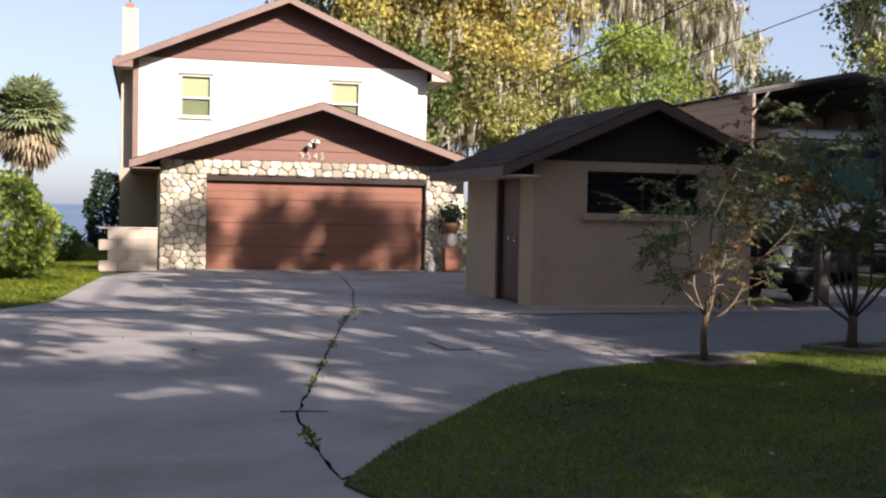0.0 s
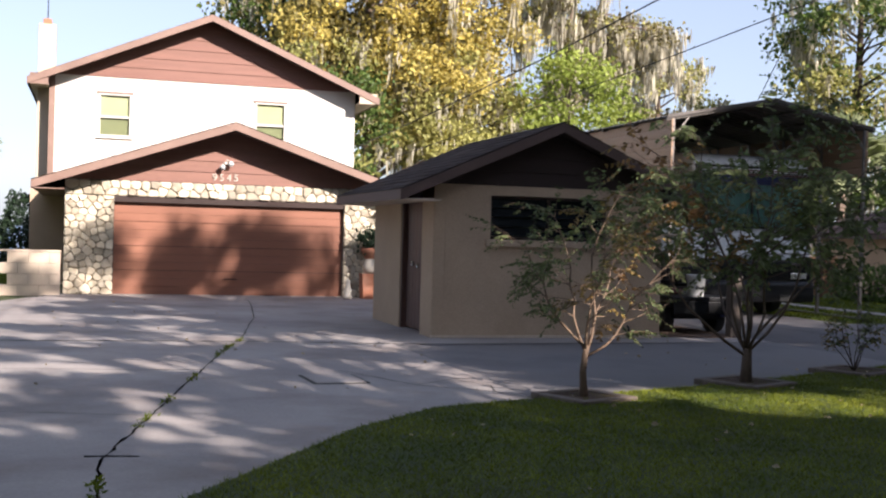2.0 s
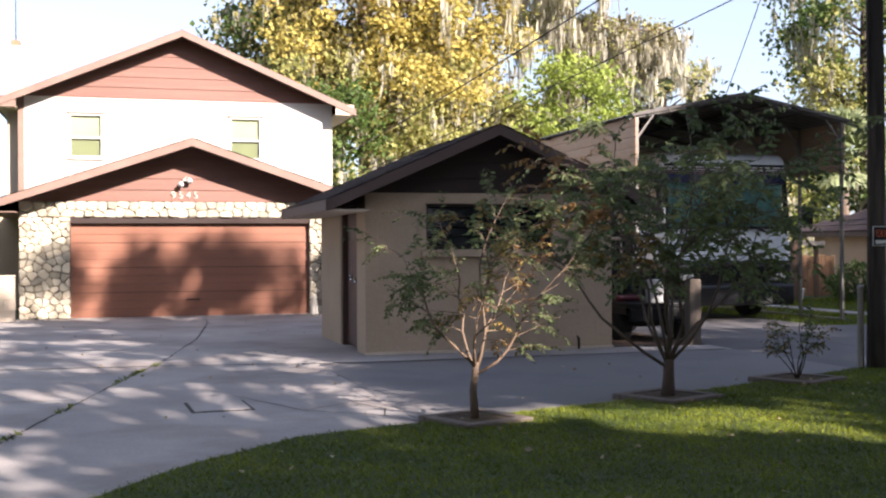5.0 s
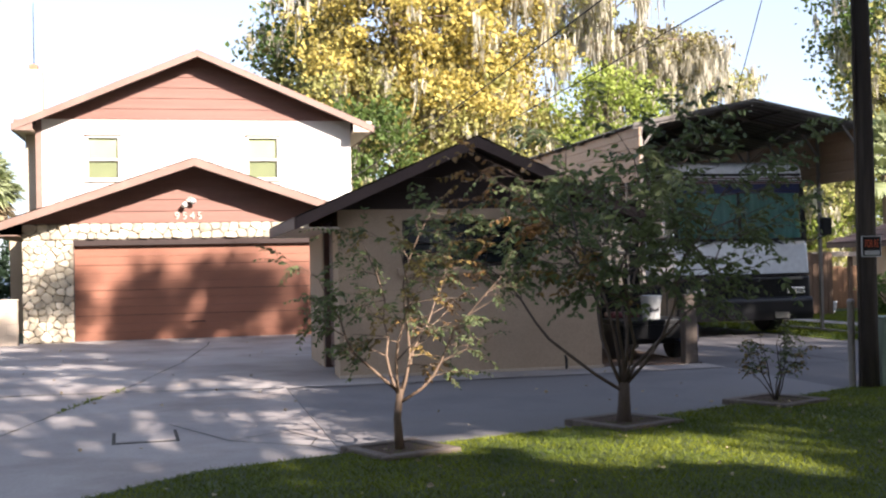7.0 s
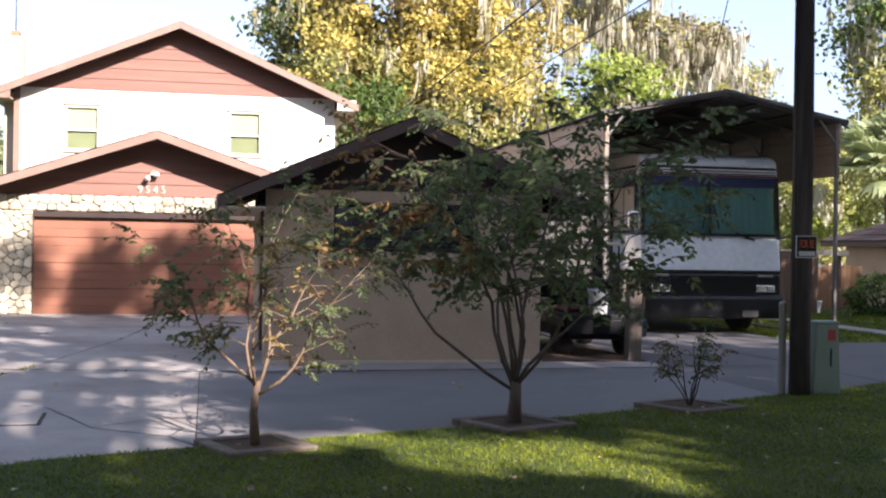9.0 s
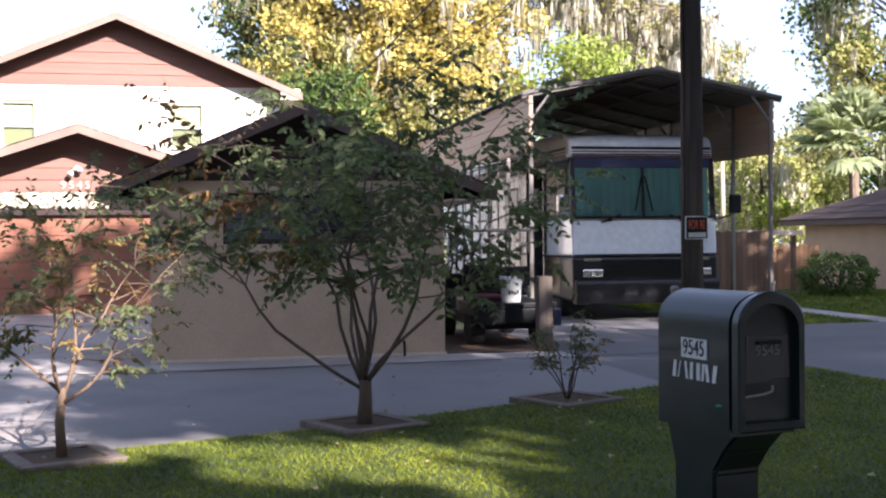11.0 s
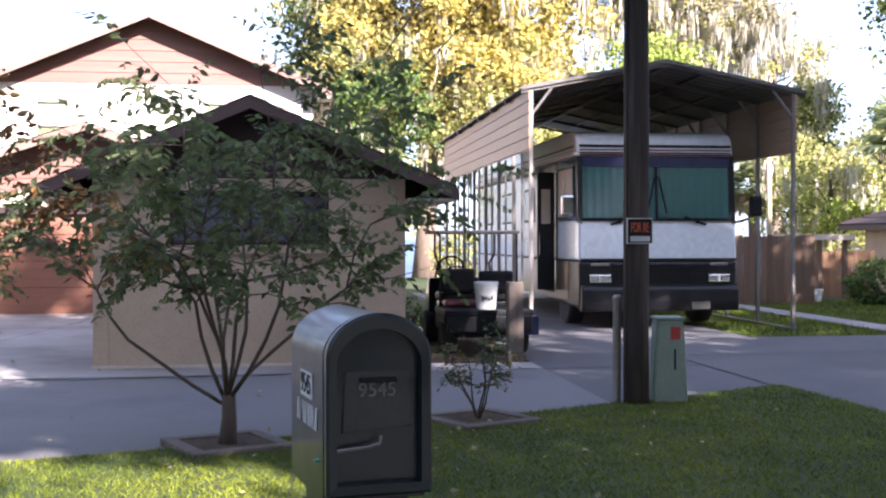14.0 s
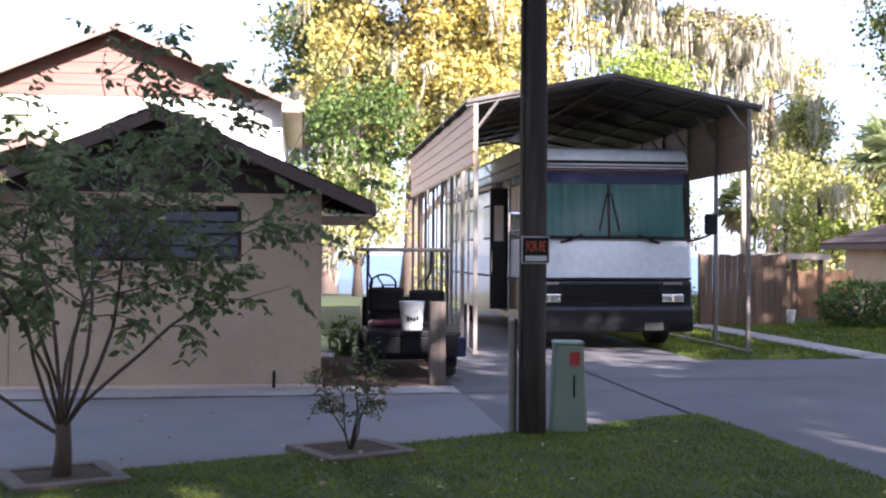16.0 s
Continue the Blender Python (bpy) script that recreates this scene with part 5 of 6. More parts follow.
krng = random.Random(2)
CRACK = [(2.6, -1.2), (2.55, -2.33), (2.1, -6.2), (1.43, -9.91), (1.11, -11.08), (0.55, -13.6), (0.06, -15.79), (-0.33, -17.55), (-0.36, -18.6), (-0.34, -19.38), (-0.21, -19.25)]
part("crack", ribbon(CRACK, 0.016, 0.003, krng, 0.8), M_CRACK, drive, "wandering dark crack")
for pts, w in (([(-3.05, -9.95), (0.83, -10.12), (1.4, -10.2)], 0.055), ([(1.45, -10.15), (4.0, -10.6), (8.9, -10.3)], 0.04), ([(-3.9, -14.9), (-2.43, -15.16), (0.05, -15.9)], 0.01), ([(-0.42, -17.4), (-0.1, -17.45)], 0.03),
               ([(-1.2, -0.05), (-1.7, -2.5)], 0.02), ([(2.0, -13.2), (2.5, -14.4), (3.1, -14.9), (3.3, -15.3)], 0.013), ([(2.5, -14.4), (3.0, -14.0), (3.26, -13.9)], 0.011), ([(3.0, -14.0), (3.2, -14.5), (3.1, -14.9)], 0.009), ([(-2.6, -12.6), (-0.4, -13.0), (0.7, -13.1)], 0.012)):
    part("joint", ribbon(pts, w, 0.003, krng, 0.5), M_CRACK, drive)
for pts, w in (([(10.92, -12.1), (10.9, -10), (10.88, -6.7)], 0.03), ([(9.02, -10.2), (10.85, -10.15)], 0.02), ([(10.9, -9.0), (16, -9.1), (24, -9.3)], 0.02)):
    part("joint", ribbon(pts, w, -0.009, krng, 0.3), M_CRACK, drive2)
wrng = np.random.default_rng(21)
tuft = []
for a, b in zip(CRACK[3:-1], CRACK[4:]):
    for _ in range(170):
        u = wrng.random()
        if noise.noise(Vector((a[0] + (b[0] - a[0]) * u, a[1] + (b[1] - a[1]) * u, 0)) * 1.7) > -0.05:
            tuft.append((a[0] + (b[0] - a[0]) * u + wrng.normal() * 0.025, a[1] + (b[1] - a[1]) * u + wrng.normal() * 0.025, 0.0))
tf = cards("crack_weeds", M_GRASS, tuft, wrng.uniform(0.02, 0.055, len(tuft)), wrng, None, droop=-0.6, aspect=0.35)
tagged(tf, "green weeds growing in the driveway crack", "weeds", "", "stuff")
lid = thing("manhole_lid", (1.82, -13.93, 0), "square concrete access lid set in the drive", "lid", rz=3)
part("rim", boxm(-0.27, -0.33, -0.02, 0.27, 0.33, 0.006, bevel=0.004), M_CRACK, lid)
part("plate", boxm(-0.24, -0.3, -0.02, 0.24, 0.3, 0.014, bevel=0.006), M_CONCRETE, lid)

# ---- neighbour's side ----
M_PALEWOOD = mat("pale_bare_wood", (0.42, 0.33, 0.2), (0.52, 0.42, 0.27), rough=0.8, scale=3, fine=25, bump=0.3, stretch=(5, 5, 0.4))
M_PALEFENCE = mat("sunlit_fence_wood", (0.26, 0.14, 0.07), (0.34, 0.19, 0.10), rough=0.85, scale=2, fine=25, bump=0.4, stretch=(5, 5, 0.4), spread=0.2)
fence = thing("fence", (15.85, 1.5, 0), "reddish cedar board fence beside the path", "fence")
for k in range(14):
    part("board", boxm(0.14 * k, 0, -0.03, 0.14 * k + 0.132, 0.02, 1.5 + 0.02 * math.sin(k * 2.3), bevel=0.003), M_FENCE, fence)
for z in (0.3, 1.2):
    part("rail", boxm(0, 0.021, z, 1.95, 0.06, z + 0.09), M_FENCE, fence)
for x in (0.0, 1.87):
    part("post", boxm(x, 0.06, -0.03, x + 0.09, 0.15, 1.52), M_FENCE, fence)
nb = thing("neighbour_house", (0, 0, 0), "peach stucco bungalow with brown tiled hip roof", "house")
part("wall", boxm(22.0, -5.0, -0.05, 31, 7.2, 1.8), M_PEACH, nb)
NE = (21.65, -6.0, 31.8, 8.0, 1.8, 3.9)
bm = bmesh.new()
lo = [bm.verts.new(p) for p in ((NE[0], NE[1], NE[4]), (NE[2], NE[1], NE[4]), (NE[2], NE[3], NE[4]), (NE[0], NE[3], NE[4]))]
hi = [bm.verts.new(p) for p in ((26.6, -0.9, NE[5]), (26.6, 2.9, NE[5]))]
for f in ((lo[0], lo[1], hi[0]), (lo[1], lo[2], hi[1], hi[0]), (lo[2], lo[3], hi[1]), (lo[3], lo[0], hi[0], hi[1]), lo[::-1]):
    bm.faces.new(f)
part("roof", bm, M_TILEROOF, nb)
part("eave_board", boxm(NE[0] - 0.03, NE[1], NE[4] - 0.13, NE[0] - 0.002, NE[3], NE[4] + 0.02), M_SHEDFASCIA, nb)
part("eave_board", boxm(NE[0], NE[3] + 0.002, NE[4] - 0.13, NE[2], NE[3] + 0.03, NE[4] + 0.02), M_SHEDFASCIA, nb)
for r in range(12):
    f = r / 12
    x, z = NE[0] + 5.65 * f, NE[4] + 2.1 * f
    part("tile_course", prismm([(x - 0.04, z + 0.0), (x + 0.46, z + 0.19), (x + 0.46, z + 0.22), (x - 0.04, z + 0.05)], NE[1] + 5.1 * f, NE[3] - 5.1 * f, "y"), M_TILEROOF, nb)
perg = thing("wood_lean_to", (0, 0, 0), "open timber lean-to with pale beams behind the fence", "lean-to")
for x in (17.95, 18.7, 19.35):
    part("post", boxm(x, 3.2, -0.03, x + 0.1, 3.3, 1.4), M_FENCE, perg)
part("beam", boxm(17.75, 3.1, 1.4, 19.6, 3.2, 1.52), M_CREAM, perg)
part("beam", boxm(17.75, 3.6, 1.42, 19.6, 3.7, 1.54), M_CREAM, perg)
for k in range(3):
    part("slat", boxm(18.8 + 0.1 * k, 3.75, -0.03, 18.88 + 0.1 * k, 3.78, 1.1), M_FENCE, perg)
fence2 = thing("fence", (19.0, 4.4, 0), "low orange-brown board fence behind the lean-to", "fence")
for k in range(12):
    part("board", boxm(0.15 * k, 0, -0.03, 0.15 * k + 0.14, 0.02, 1.12 + 0.03 * math.sin(k * 1.7), bevel=0.003), M_PALEFENCE, fence2)
for z in (0.25, 0.85):
    part("rail", boxm(0, 0.021, z, 1.79, 0.06, z + 0.08), M_PALEFENCE, fence2)
bk = thing("bucket", (18.15, 2.2, -0.03), "small white bucket on the grass", "bucket")
part("body", lathe(bmesh.new(), [(0.13, 0), (0.16, 0.26), (0.165, 0.27), (0.165, 0.3), (0.15, 0.3)], n=18), M_WHITE, bk)
br = thing("covered_barbecue", (18.0, 2.75, -0.03), "dark covered barbecue beside the fence", "barbecue")
part("cover", lathe(bmesh.new(), [(0.3, 0.25), (0.34, 0.6), (0.3, 0.85), (0.18, 1.0), (0.05, 1.05)], n=12), M_BLACK, br, smooth=True)
for sx, sy in ((-.2, -.2), (.2, -.2), (.2, .2), (-.2, .2)):
    part("leg", tubem([(sx, sy, 0), (sx, sy, 0.35)], 0.02, 6), M_GALV, br)

pp = thing("wooden_pole", (17.7, 3.75, -0.03), "tall pale bare wooden pole behind the fence", "pole")
part("pole", tubem([(0, 0, 0), (0.02, 0, 1.8), (0, 0, 3.75)], [0.07, 0.062, 0.055], 12), M_PALEWOOD, pp, smooth=True)

# service wires


def wire(name, label, a, b, sag, r=0.012):
    pts = []
    for k in range(25):
        f = k / 24
        p = Vector(a).lerp(Vector(b), f)
        pts.append(p + Vector((0, 0, -sag * 4 * f * (1 - f))))
    ob = new(name, mesh_of(tubem(pts, r, 5), name, M_BLACK))
    return tagged(ob, label, "cable")


wire("service_cable", "black service cable from pole to house", (9.12, -13.05, 6.15), (6.83, 8.6, 3.9), 0.15, 0.014)
wire("telephone_cable", "thin black cable from pole towards the house", (9.2, -13.0, 4.95), (6.83, 11.0, 3.2), 0.12, 0.009)
wire("guy_wire", "thin stay wire running down from the pole", (9.2, -13.2, 8.2), (11.6, -5.6, 4.15), 0.15, 0.008)

# ---- trees and plants ----


def clump_points(rng, ellipsoids, share):
    """Centres of foliage clumps, near the skin of the given ellipsoids."""
    out = []
    for (c, r), n in zip(ellipsoids, share):
        d = rng.normal(size=(n, 3))
        d /= np.linalg.norm(d, axis=1)[:, None]
        out.append(np.asarray(c) + d * np.asarray(r) * rng.uniform(0.35, 1.0, (n, 1)) ** 0.6)
    return np.concatenate(out)


def foliage(parent, name, material, clumps, per, spread, size, rng, label="", droop=0.15, flat_z=0.6):
    c = np.repeat(clumps, per, 0)
    c = c + rng.normal(size=c.shape) * spread * np.array((1, 1, flat_z))
    ob = cards(name, material, c, rng.uniform(0.6, 1.3, len(c)) * size, rng, parent, droop=droop, aspect=0.7)
    return tagged(ob, label)


def moss(parent, clumps, count, length, rng, spread=0.42, width=0.05):
    """Hanging moss: curtains of many narrow tapering strands side by side under the boughs."""
    v, f = [], []
    pick = clumps[rng.integers(0, len(clumps), count)] + rng.normal(size=(count, 3)) * spread
    for p in pick:
        run = rng.normal(size=3) * (1, 1, 0.12)
        run /= np.linalg.norm(run) + 1e-9
        reach, full = rng.uniform(0.25, 0.7), length * rng.uniform(0.4, 1.25)
        for _ in range(rng.integers(9, 17)):
            u = rng.uniform(-1, 1)
            q = p + run * u * reach + rng.normal(size=3) * (0.08, 0.08, 0.1)
            L = full * (1.05 - 0.6 * abs(u)) * rng.uniform(0.55, 1.15)
            a = rng.uniform(0, math.pi)
            s = np.array((math.cos(a), math.sin(a), 0)) * width * rng.uniform(0.6, 1.6)
            sway = rng.normal(size=3) * (0.07, 0.07, 0) * L
            b = len(v)
            for k, w in ((0, 0.5), (0.25, 1.0), (0.6, 0.75), (1.0, 0.1)):
                c = q + sway * k * k + np.array((0, 0, -L * k)) + rng.normal(size=3) * 0.03
                v += [tuple(c + s * w), tuple(c - s * w)]
            for k in range(3):
                i = b + 2 * k
                f.append((i, i + 1, i + 3, i + 2))
    me = bpy.data.meshes.new("hanging_moss")
    me.from_pydata(v, [], f)
    me.materials.append(M_MOSS)
    ob = new("hanging_moss", me)
    ob.parent = parent
    return tagged(ob, "grey-green hanging moss", kind="stuff")


def limbs(trunk_pts, trunk_r, clumps, rng, count=40, n=10):
    bm = bmesh.new()
    k = len(trunk_pts)
    tube(bm, trunk_pts, [trunk_r * (1.35 if i == 0 else 1 - 0.85 * i / (k - 1)) for i in range(k)], n)
    for c in clumps[rng.permutation(len(clumps))[:count]]:
        z = max(trunk_pts[1][2], min(c[2] - rng.uniform(0.5, 2.5), trunk_pts[-1][2]))
        f = (z - trunk_pts[0][2]) / (trunk_pts[-1][2] - trunk_pts[0][2])
        i = min(k - 2, int(f * (k - 1)))
        a = Vector(trunk_pts[i]).lerp(Vector(trunk_pts[i + 1]), f * (k - 1) - i)
        e = Vector(c)
        mid = a.lerp(e, 0.5) + Vector((0, 0, 0.12 * (e - a).length))
        r = trunk_r * (1 - 0.85 * f) * 0.4
        tube(bm, [a, mid, e], [r, r * 0.6, 0.02], 5, cap=False)
    return bm


def big_tree(name, label, at, height, trunk_r, ellipsoids, share, mats, per, spread, size, seed, moss_n=0, moss_len=1.5, bark=M_CYPRESSBARK, lean=(0, 0), limb_n=40, split=None, core=0):
    """ellipsoids lie relative to the foot of the tree; mats: one or more leaf materials, shared out over the clumps from top to bottom."""
    rng = np.random.default_rng(seed)
    t = thing(name, at, label, "tree")
    clumps = clump_points(rng, ellipsoids, share)
    pts = [(0, 0, -0.2)] + [(lean[0] * f + rng.normal() * 0.12 * f, lean[1] * f + rng.normal() * 0.12 * f, height * f) for f in (0.12, 0.3, 0.5, 0.7, 0.88, 1.0)]
    part("trunk", limbs(pts, trunk_r, clumps, rng, limb_n), bark, t, smooth=True)
    order = clumps[np.argsort(-(clumps[:, 2] + rng.normal(size=len(clumps)) * height * 0.09))]
    cuts = np.array_split(order, len(mats)) if split is None else np.split(order, [int(len(order) * s) for s in split])
    for m, c in zip(mats, cuts):
        foliage(t, "crown", m, c, per, spread, size, rng)
    # inner clumps fill the crown in a tone that carries its shade
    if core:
        foliage(t, "inner_crown", M_SHADELEAF, clumps.mean(0) + (order[:core] - clumps.mean(0)) * (0.72, 0.72, 0.9) + rng.normal(size=(len(order[:core]), 3)) * 0.5, 45, 0.6, 0.3, rng)
    if moss_n:
        moss(t, clumps[clumps[:, 2] < height * 0.95], moss_n, moss_len, rng)
    return t


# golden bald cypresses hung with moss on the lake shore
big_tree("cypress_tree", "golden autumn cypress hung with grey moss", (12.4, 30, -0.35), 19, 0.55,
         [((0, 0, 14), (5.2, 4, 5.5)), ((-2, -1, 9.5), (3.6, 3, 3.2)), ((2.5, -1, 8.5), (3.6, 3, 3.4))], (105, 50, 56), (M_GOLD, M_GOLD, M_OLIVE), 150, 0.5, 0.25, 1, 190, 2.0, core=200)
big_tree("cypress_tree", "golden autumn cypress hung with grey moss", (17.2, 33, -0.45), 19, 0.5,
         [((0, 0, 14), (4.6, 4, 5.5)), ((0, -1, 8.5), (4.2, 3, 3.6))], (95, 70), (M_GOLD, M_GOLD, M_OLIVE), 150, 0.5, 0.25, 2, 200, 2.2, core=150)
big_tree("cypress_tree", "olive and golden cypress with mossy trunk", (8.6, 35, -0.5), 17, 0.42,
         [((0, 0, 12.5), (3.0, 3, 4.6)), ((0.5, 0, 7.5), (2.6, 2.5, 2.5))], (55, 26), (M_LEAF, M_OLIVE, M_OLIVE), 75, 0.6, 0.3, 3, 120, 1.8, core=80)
big_tree("broadleaf_tree", "dense dark green tree behind the house", (9.6, 25, -0.25), 8.5, 0.2,
         [((0, 0, 6.5), (2.4, 2.0, 2.6)), ((-0.3, 0, 3.4), (2.2, 2.0, 1.8))], (50, 34), (M_LEAF, M_LEAF, M_OLIVE), 75, 0.5, 0.24, 14, 30, 1.3, bark=M_BARK)
# fresh green tree between them
big_tree("broadleaf_tree", "bright green leafy tree near the shore", (22.6, 29, -0.3), 9.5, 0.22,
         [((0, 0, 8), (3.2, 3, 3.4)), ((-1, 0, 4.6), (2.6, 2.5, 2))], (60, 28), (M_BRIGHT, M_BRIGHT, M_LEAF), 80, 0.55, 0.27, 4, 0, bark=M_BARK)
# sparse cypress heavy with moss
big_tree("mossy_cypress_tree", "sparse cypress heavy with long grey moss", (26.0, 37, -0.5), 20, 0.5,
         [((-0.6, 0, 16.5), (3.6, 3, 3.6)), ((1.6, 0, 12.6), (3.4, 3, 1.8)), ((4.4, 0, 14.2), (3.0, 2, 1.3)), ((-1.6, 0, 10.5), (1.6, 2, 1.6))], (44, 26, 26, 10), (M_OLIVE, M_SHADELEAF), 50, 0.45, 0.26, 5, 420, 2.1, limb_n=90)
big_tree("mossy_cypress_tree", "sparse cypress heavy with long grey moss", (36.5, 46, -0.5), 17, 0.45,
         [((0, 0, 12.5), (3.0, 3, 3.5)), ((0, 0, 8), (3, 3, 2.6))], (34, 22), (M_OLIVE, M_SHADELEAF), 50, 0.5, 0.28, 6, 200, 1.9, limb_n=56)
# greener trees towards the neighbour
big_tree("broadleaf_tree", "tall green tree with some moss", (36.0, 24, -0.2), 16, 0.4,
         [((0, 0, 12), (4.2, 4, 5.0)), ((0, 0, 6.5), (3.6, 3.5, 3.2))], (80, 50), (M_LEAF, M_OLIVE, M_LEAF), 100, 0.6, 0.26, 7, 120, 1.8, bark=M_BARK)
big_tree("broadleaf_tree", "dark green tree beside the neighbour's house", (36.5, 10.5, -0.03), 14, 0.35,
         [((0, 0, 9), (3.6, 3.4, 4.2)), ((1, 0, 5), (3, 3, 2.2))], (70, 30), (M_LEAF, M_LEAF, M_DARKLEAF), 70, 0.55, 0.26, 8, 60, 1.6, bark=M_BARK)
for k, (x, y, h, sd) in enumerate(((29, 27, 6.5, 9), (33.0, 26, 7.2, 10), (24.6, 33, 6.0, 12), (36.5, 30, 8.0, 13), (26.6, 18.5, 5.0, 15), (29.4, 20, 6.0, 16))):
    big_tree("broadleaf_tree", "yellow-green small tree in the sun", (x, y, -0.3), h, 0.16,
             [((0, 0, h * 0.72), (2.0, 1.8, h * 0.33)), ((0.4, 0, h * 0.4), (1.7, 1.6, h * 0.25))], (40, 24), (M_OLIVE, M_BRIGHT, M_OLIVE), 60, 0.45, 0.2, sd, 30, 1.2, bark=M_BARK, limb_n=20)


def palm(at, height, crown_r, label, seed, skirt=True, n=34, trunk_r=0.17):
    """A cabbage palm: ringed trunk, fan fronds on stalks, dry skirt below."""
    rng = np.random.default_rng(seed)
    t = thing("palm_tree", at, label, "palm tree")
    bm = bmesh.new()
    tube(bm, [(0, 0, -0.3), (0.05, 0, height * 0.5), (0, 0, height)], [trunk_r * 1.15, trunk_r, trunk_r * 1.1], 10)
    part("trunk", bm, M_CYPRESSBARK, t)
    for name, m, count, lo, hi in (("crown", M_PALM, n, -0.35, 1.35), ("dry_skirt", M_PALMDRY, n * 3 // 5 if skirt else 0, -1.35, -0.4)):
        v, f = [], []
        for _ in range(count):
            az, el = rng.uniform(0, 2 * math.pi), rng.uniform(lo, hi)
            d = np.array((math.cos(az) * math.cos(el), math.sin(az) * math.cos(el), math.sin(el)))
            stalk = crown_r * rng.uniform(0.4, 0.6)
            hub = np.array((0, 0, height)) + d * stalk
            side = np.cross(d, (0, 0, 1.0))
            side /= np.linalg.norm(side) + 1e-9
            up = np.cross(side, d)
            s0 = np.array((0, 0, height))
            b = len(v)
            v += [tuple(s0 + side * 0.02), tuple(s0 - side * 0.02), tuple(hub - side * 0.02), tuple(hub + side * 0.02)]
            f.append((b, b + 1, b + 2, b + 3))
            for a in np.linspace(-1.5, 1.5, 15):
                L = crown_r * 0.55 * (1 - 0.22 * abs(a)) * rng.uniform(0.85, 1.1)
                e = d * math.cos(a) + side * math.sin(a)
                w = np.cross(e, up) * 0.05 * crown_r
                mid = hub + e * L * 0.55 + up * 0.05
                tip = hub + e * L + np.array((0, 0, -0.2 * L * rng.uniform(0.5, 1.3)))
                b = len(v)
                v += [tuple(hub), tuple(mid + w), tuple(tip), tuple(mid - w)]
                f.append((b, b + 1, b + 2, b + 3))
        if f:
            me = bpy.data.meshes.new(name)
            me.from_pydata(v, [], f)
            me.materials.append(m)
            ob = new(name, me)
            ob.parent = t
    return t


palm((-5.95, 25, -0.3), 5.1, 1.95, "cabbage palm with a brown skirt of dry fronds", 3, n=150)
big_tree("broadleaf_tree", "slim vine-covered tree by the lake", (31.4, 30, -0.4), 9.6, 0.2,
         [((0, 0, 8.0), (1.15, 1.1, 1.7)), ((0.2, 0, 5.0), (1.2, 1.2, 1.8)), ((0.6, 0, 2.4), (1.8, 1.5, 1.6))], (40, 36, 36), (M_OLIVE, M_LEAF, M_OLIVE), 60, 0.4, 0.22, 61, 40, 1.3, bark=M_BARK, limb_n=30)
palm((28.2, 30, -0.4), 4.3, 1.5, "cabbage palm by the lake among the trees", 7, n=60)
palm((27.5, 13.5, -0.03), 4.4, 2.5, "fan palm behind the neighbour's house", 6, skirt=False)


def shrub(name, label, at, radii, leaves, size, m, seed, stem=M_BARK):
    rng = np.random.default_rng(seed)
    t = thing(name, at, label, "shrub")
    d = rng.normal(size=(leaves, 3))
    d /= np.linalg.norm(d, axis=1)[:, None]
    bumpy = 1 + 0.14 * np.sin(d[:, 0] * 5 + seed) * np.cos(d[:, 1] * 6) + 0.1 * np.sin(d[:, 2] * 9)
    c = d * np.asarray(radii) * (bumpy * rng.uniform(0.55, 1.0, leaves) ** 0.35)[:, None] + (0, 0, radii[2] * 0.92)
    c = c[c[:, 2] > 0.03]
    cards("crown", m, c, rng.uniform(0.6, 1.3, len(c)) * size, rng, t, droop=0.1, aspect=0.6)
    bm = bmesh.new()
    for k in range(7):
        a = k * 0.9
        tube(bm, [(0.05 * math.cos(a), 0.05 * math.sin(a), -0.04), (radii[0] * 0.3 * math.cos(a), radii[1] * 0.3 * math.sin(a), radii[2] * 0.7), (radii[0] * 0.6 * math.cos(a), radii[1] * 0.6 * math.sin(a), radii[2] * 1.3)], [0.03, 0.02, 0.006], 5)
    part("stems", bm, stem, t)
    return t


shrub("hedge_bush", "dense bright green clipped bush on the lawn", (-3.8, -3.0, 0), (0.95, 1.0, 0.95), 6500, 0.12, M_BRIGHT, 1)
shrub("hedge_bush", "dark green low bush behind the clipped one", (-3.3, 3.5, 0), (0.6, 0.8, 0.45), 1400, 0.11, M_LEAF, 2)
shrub("dark_bush", "dark feathery bush beside the house", (-2.3, 9.2, 0), (0.62, 0.7, 1.15), 3000, 0.14, M_DARKLEAF, 3)
shrub("garden_bush", "dark green bush by the neighbour's wall", (19.2, 0.9, -0.03), (0.95, 0.8, 0.5), 2200, 0.11, M_LEAF, 4)
shrub("garden_bush", "light green bush at the end of the fence", (15.6, 1.9, -0.03), (0.45, 0.4, 0.4), 900, 0.09, M_BRIGHT, 5)
shrub("garden_bush", "sunlit bush near the shore", (13.4, 24, -0.25), (1.4, 1.2, 1.0), 1600, 0.2, M_OLIVE, 6)
for k, (x, y, r, h) in enumerate(((16.9, 26.5, 1.8, 1.5), (19.6, 27, 1.7, 1.3), (21.8, 25, 1.5, 1.2))):
    shrub("shore_bush", "yellow-green bush in the sun on the shore", (x, y, -0.3), (r, 1.1, h), 1800, 0.2, (M_OLIVE, M_BRIGHT)[k % 2], 20 + k)
shrub("garden_bush", "leafy bush between shed and cart", (7.95, -5.9, -0.03), (0.24, 0.3, 0.3), 320, 0.08, M_LEAF, 7)

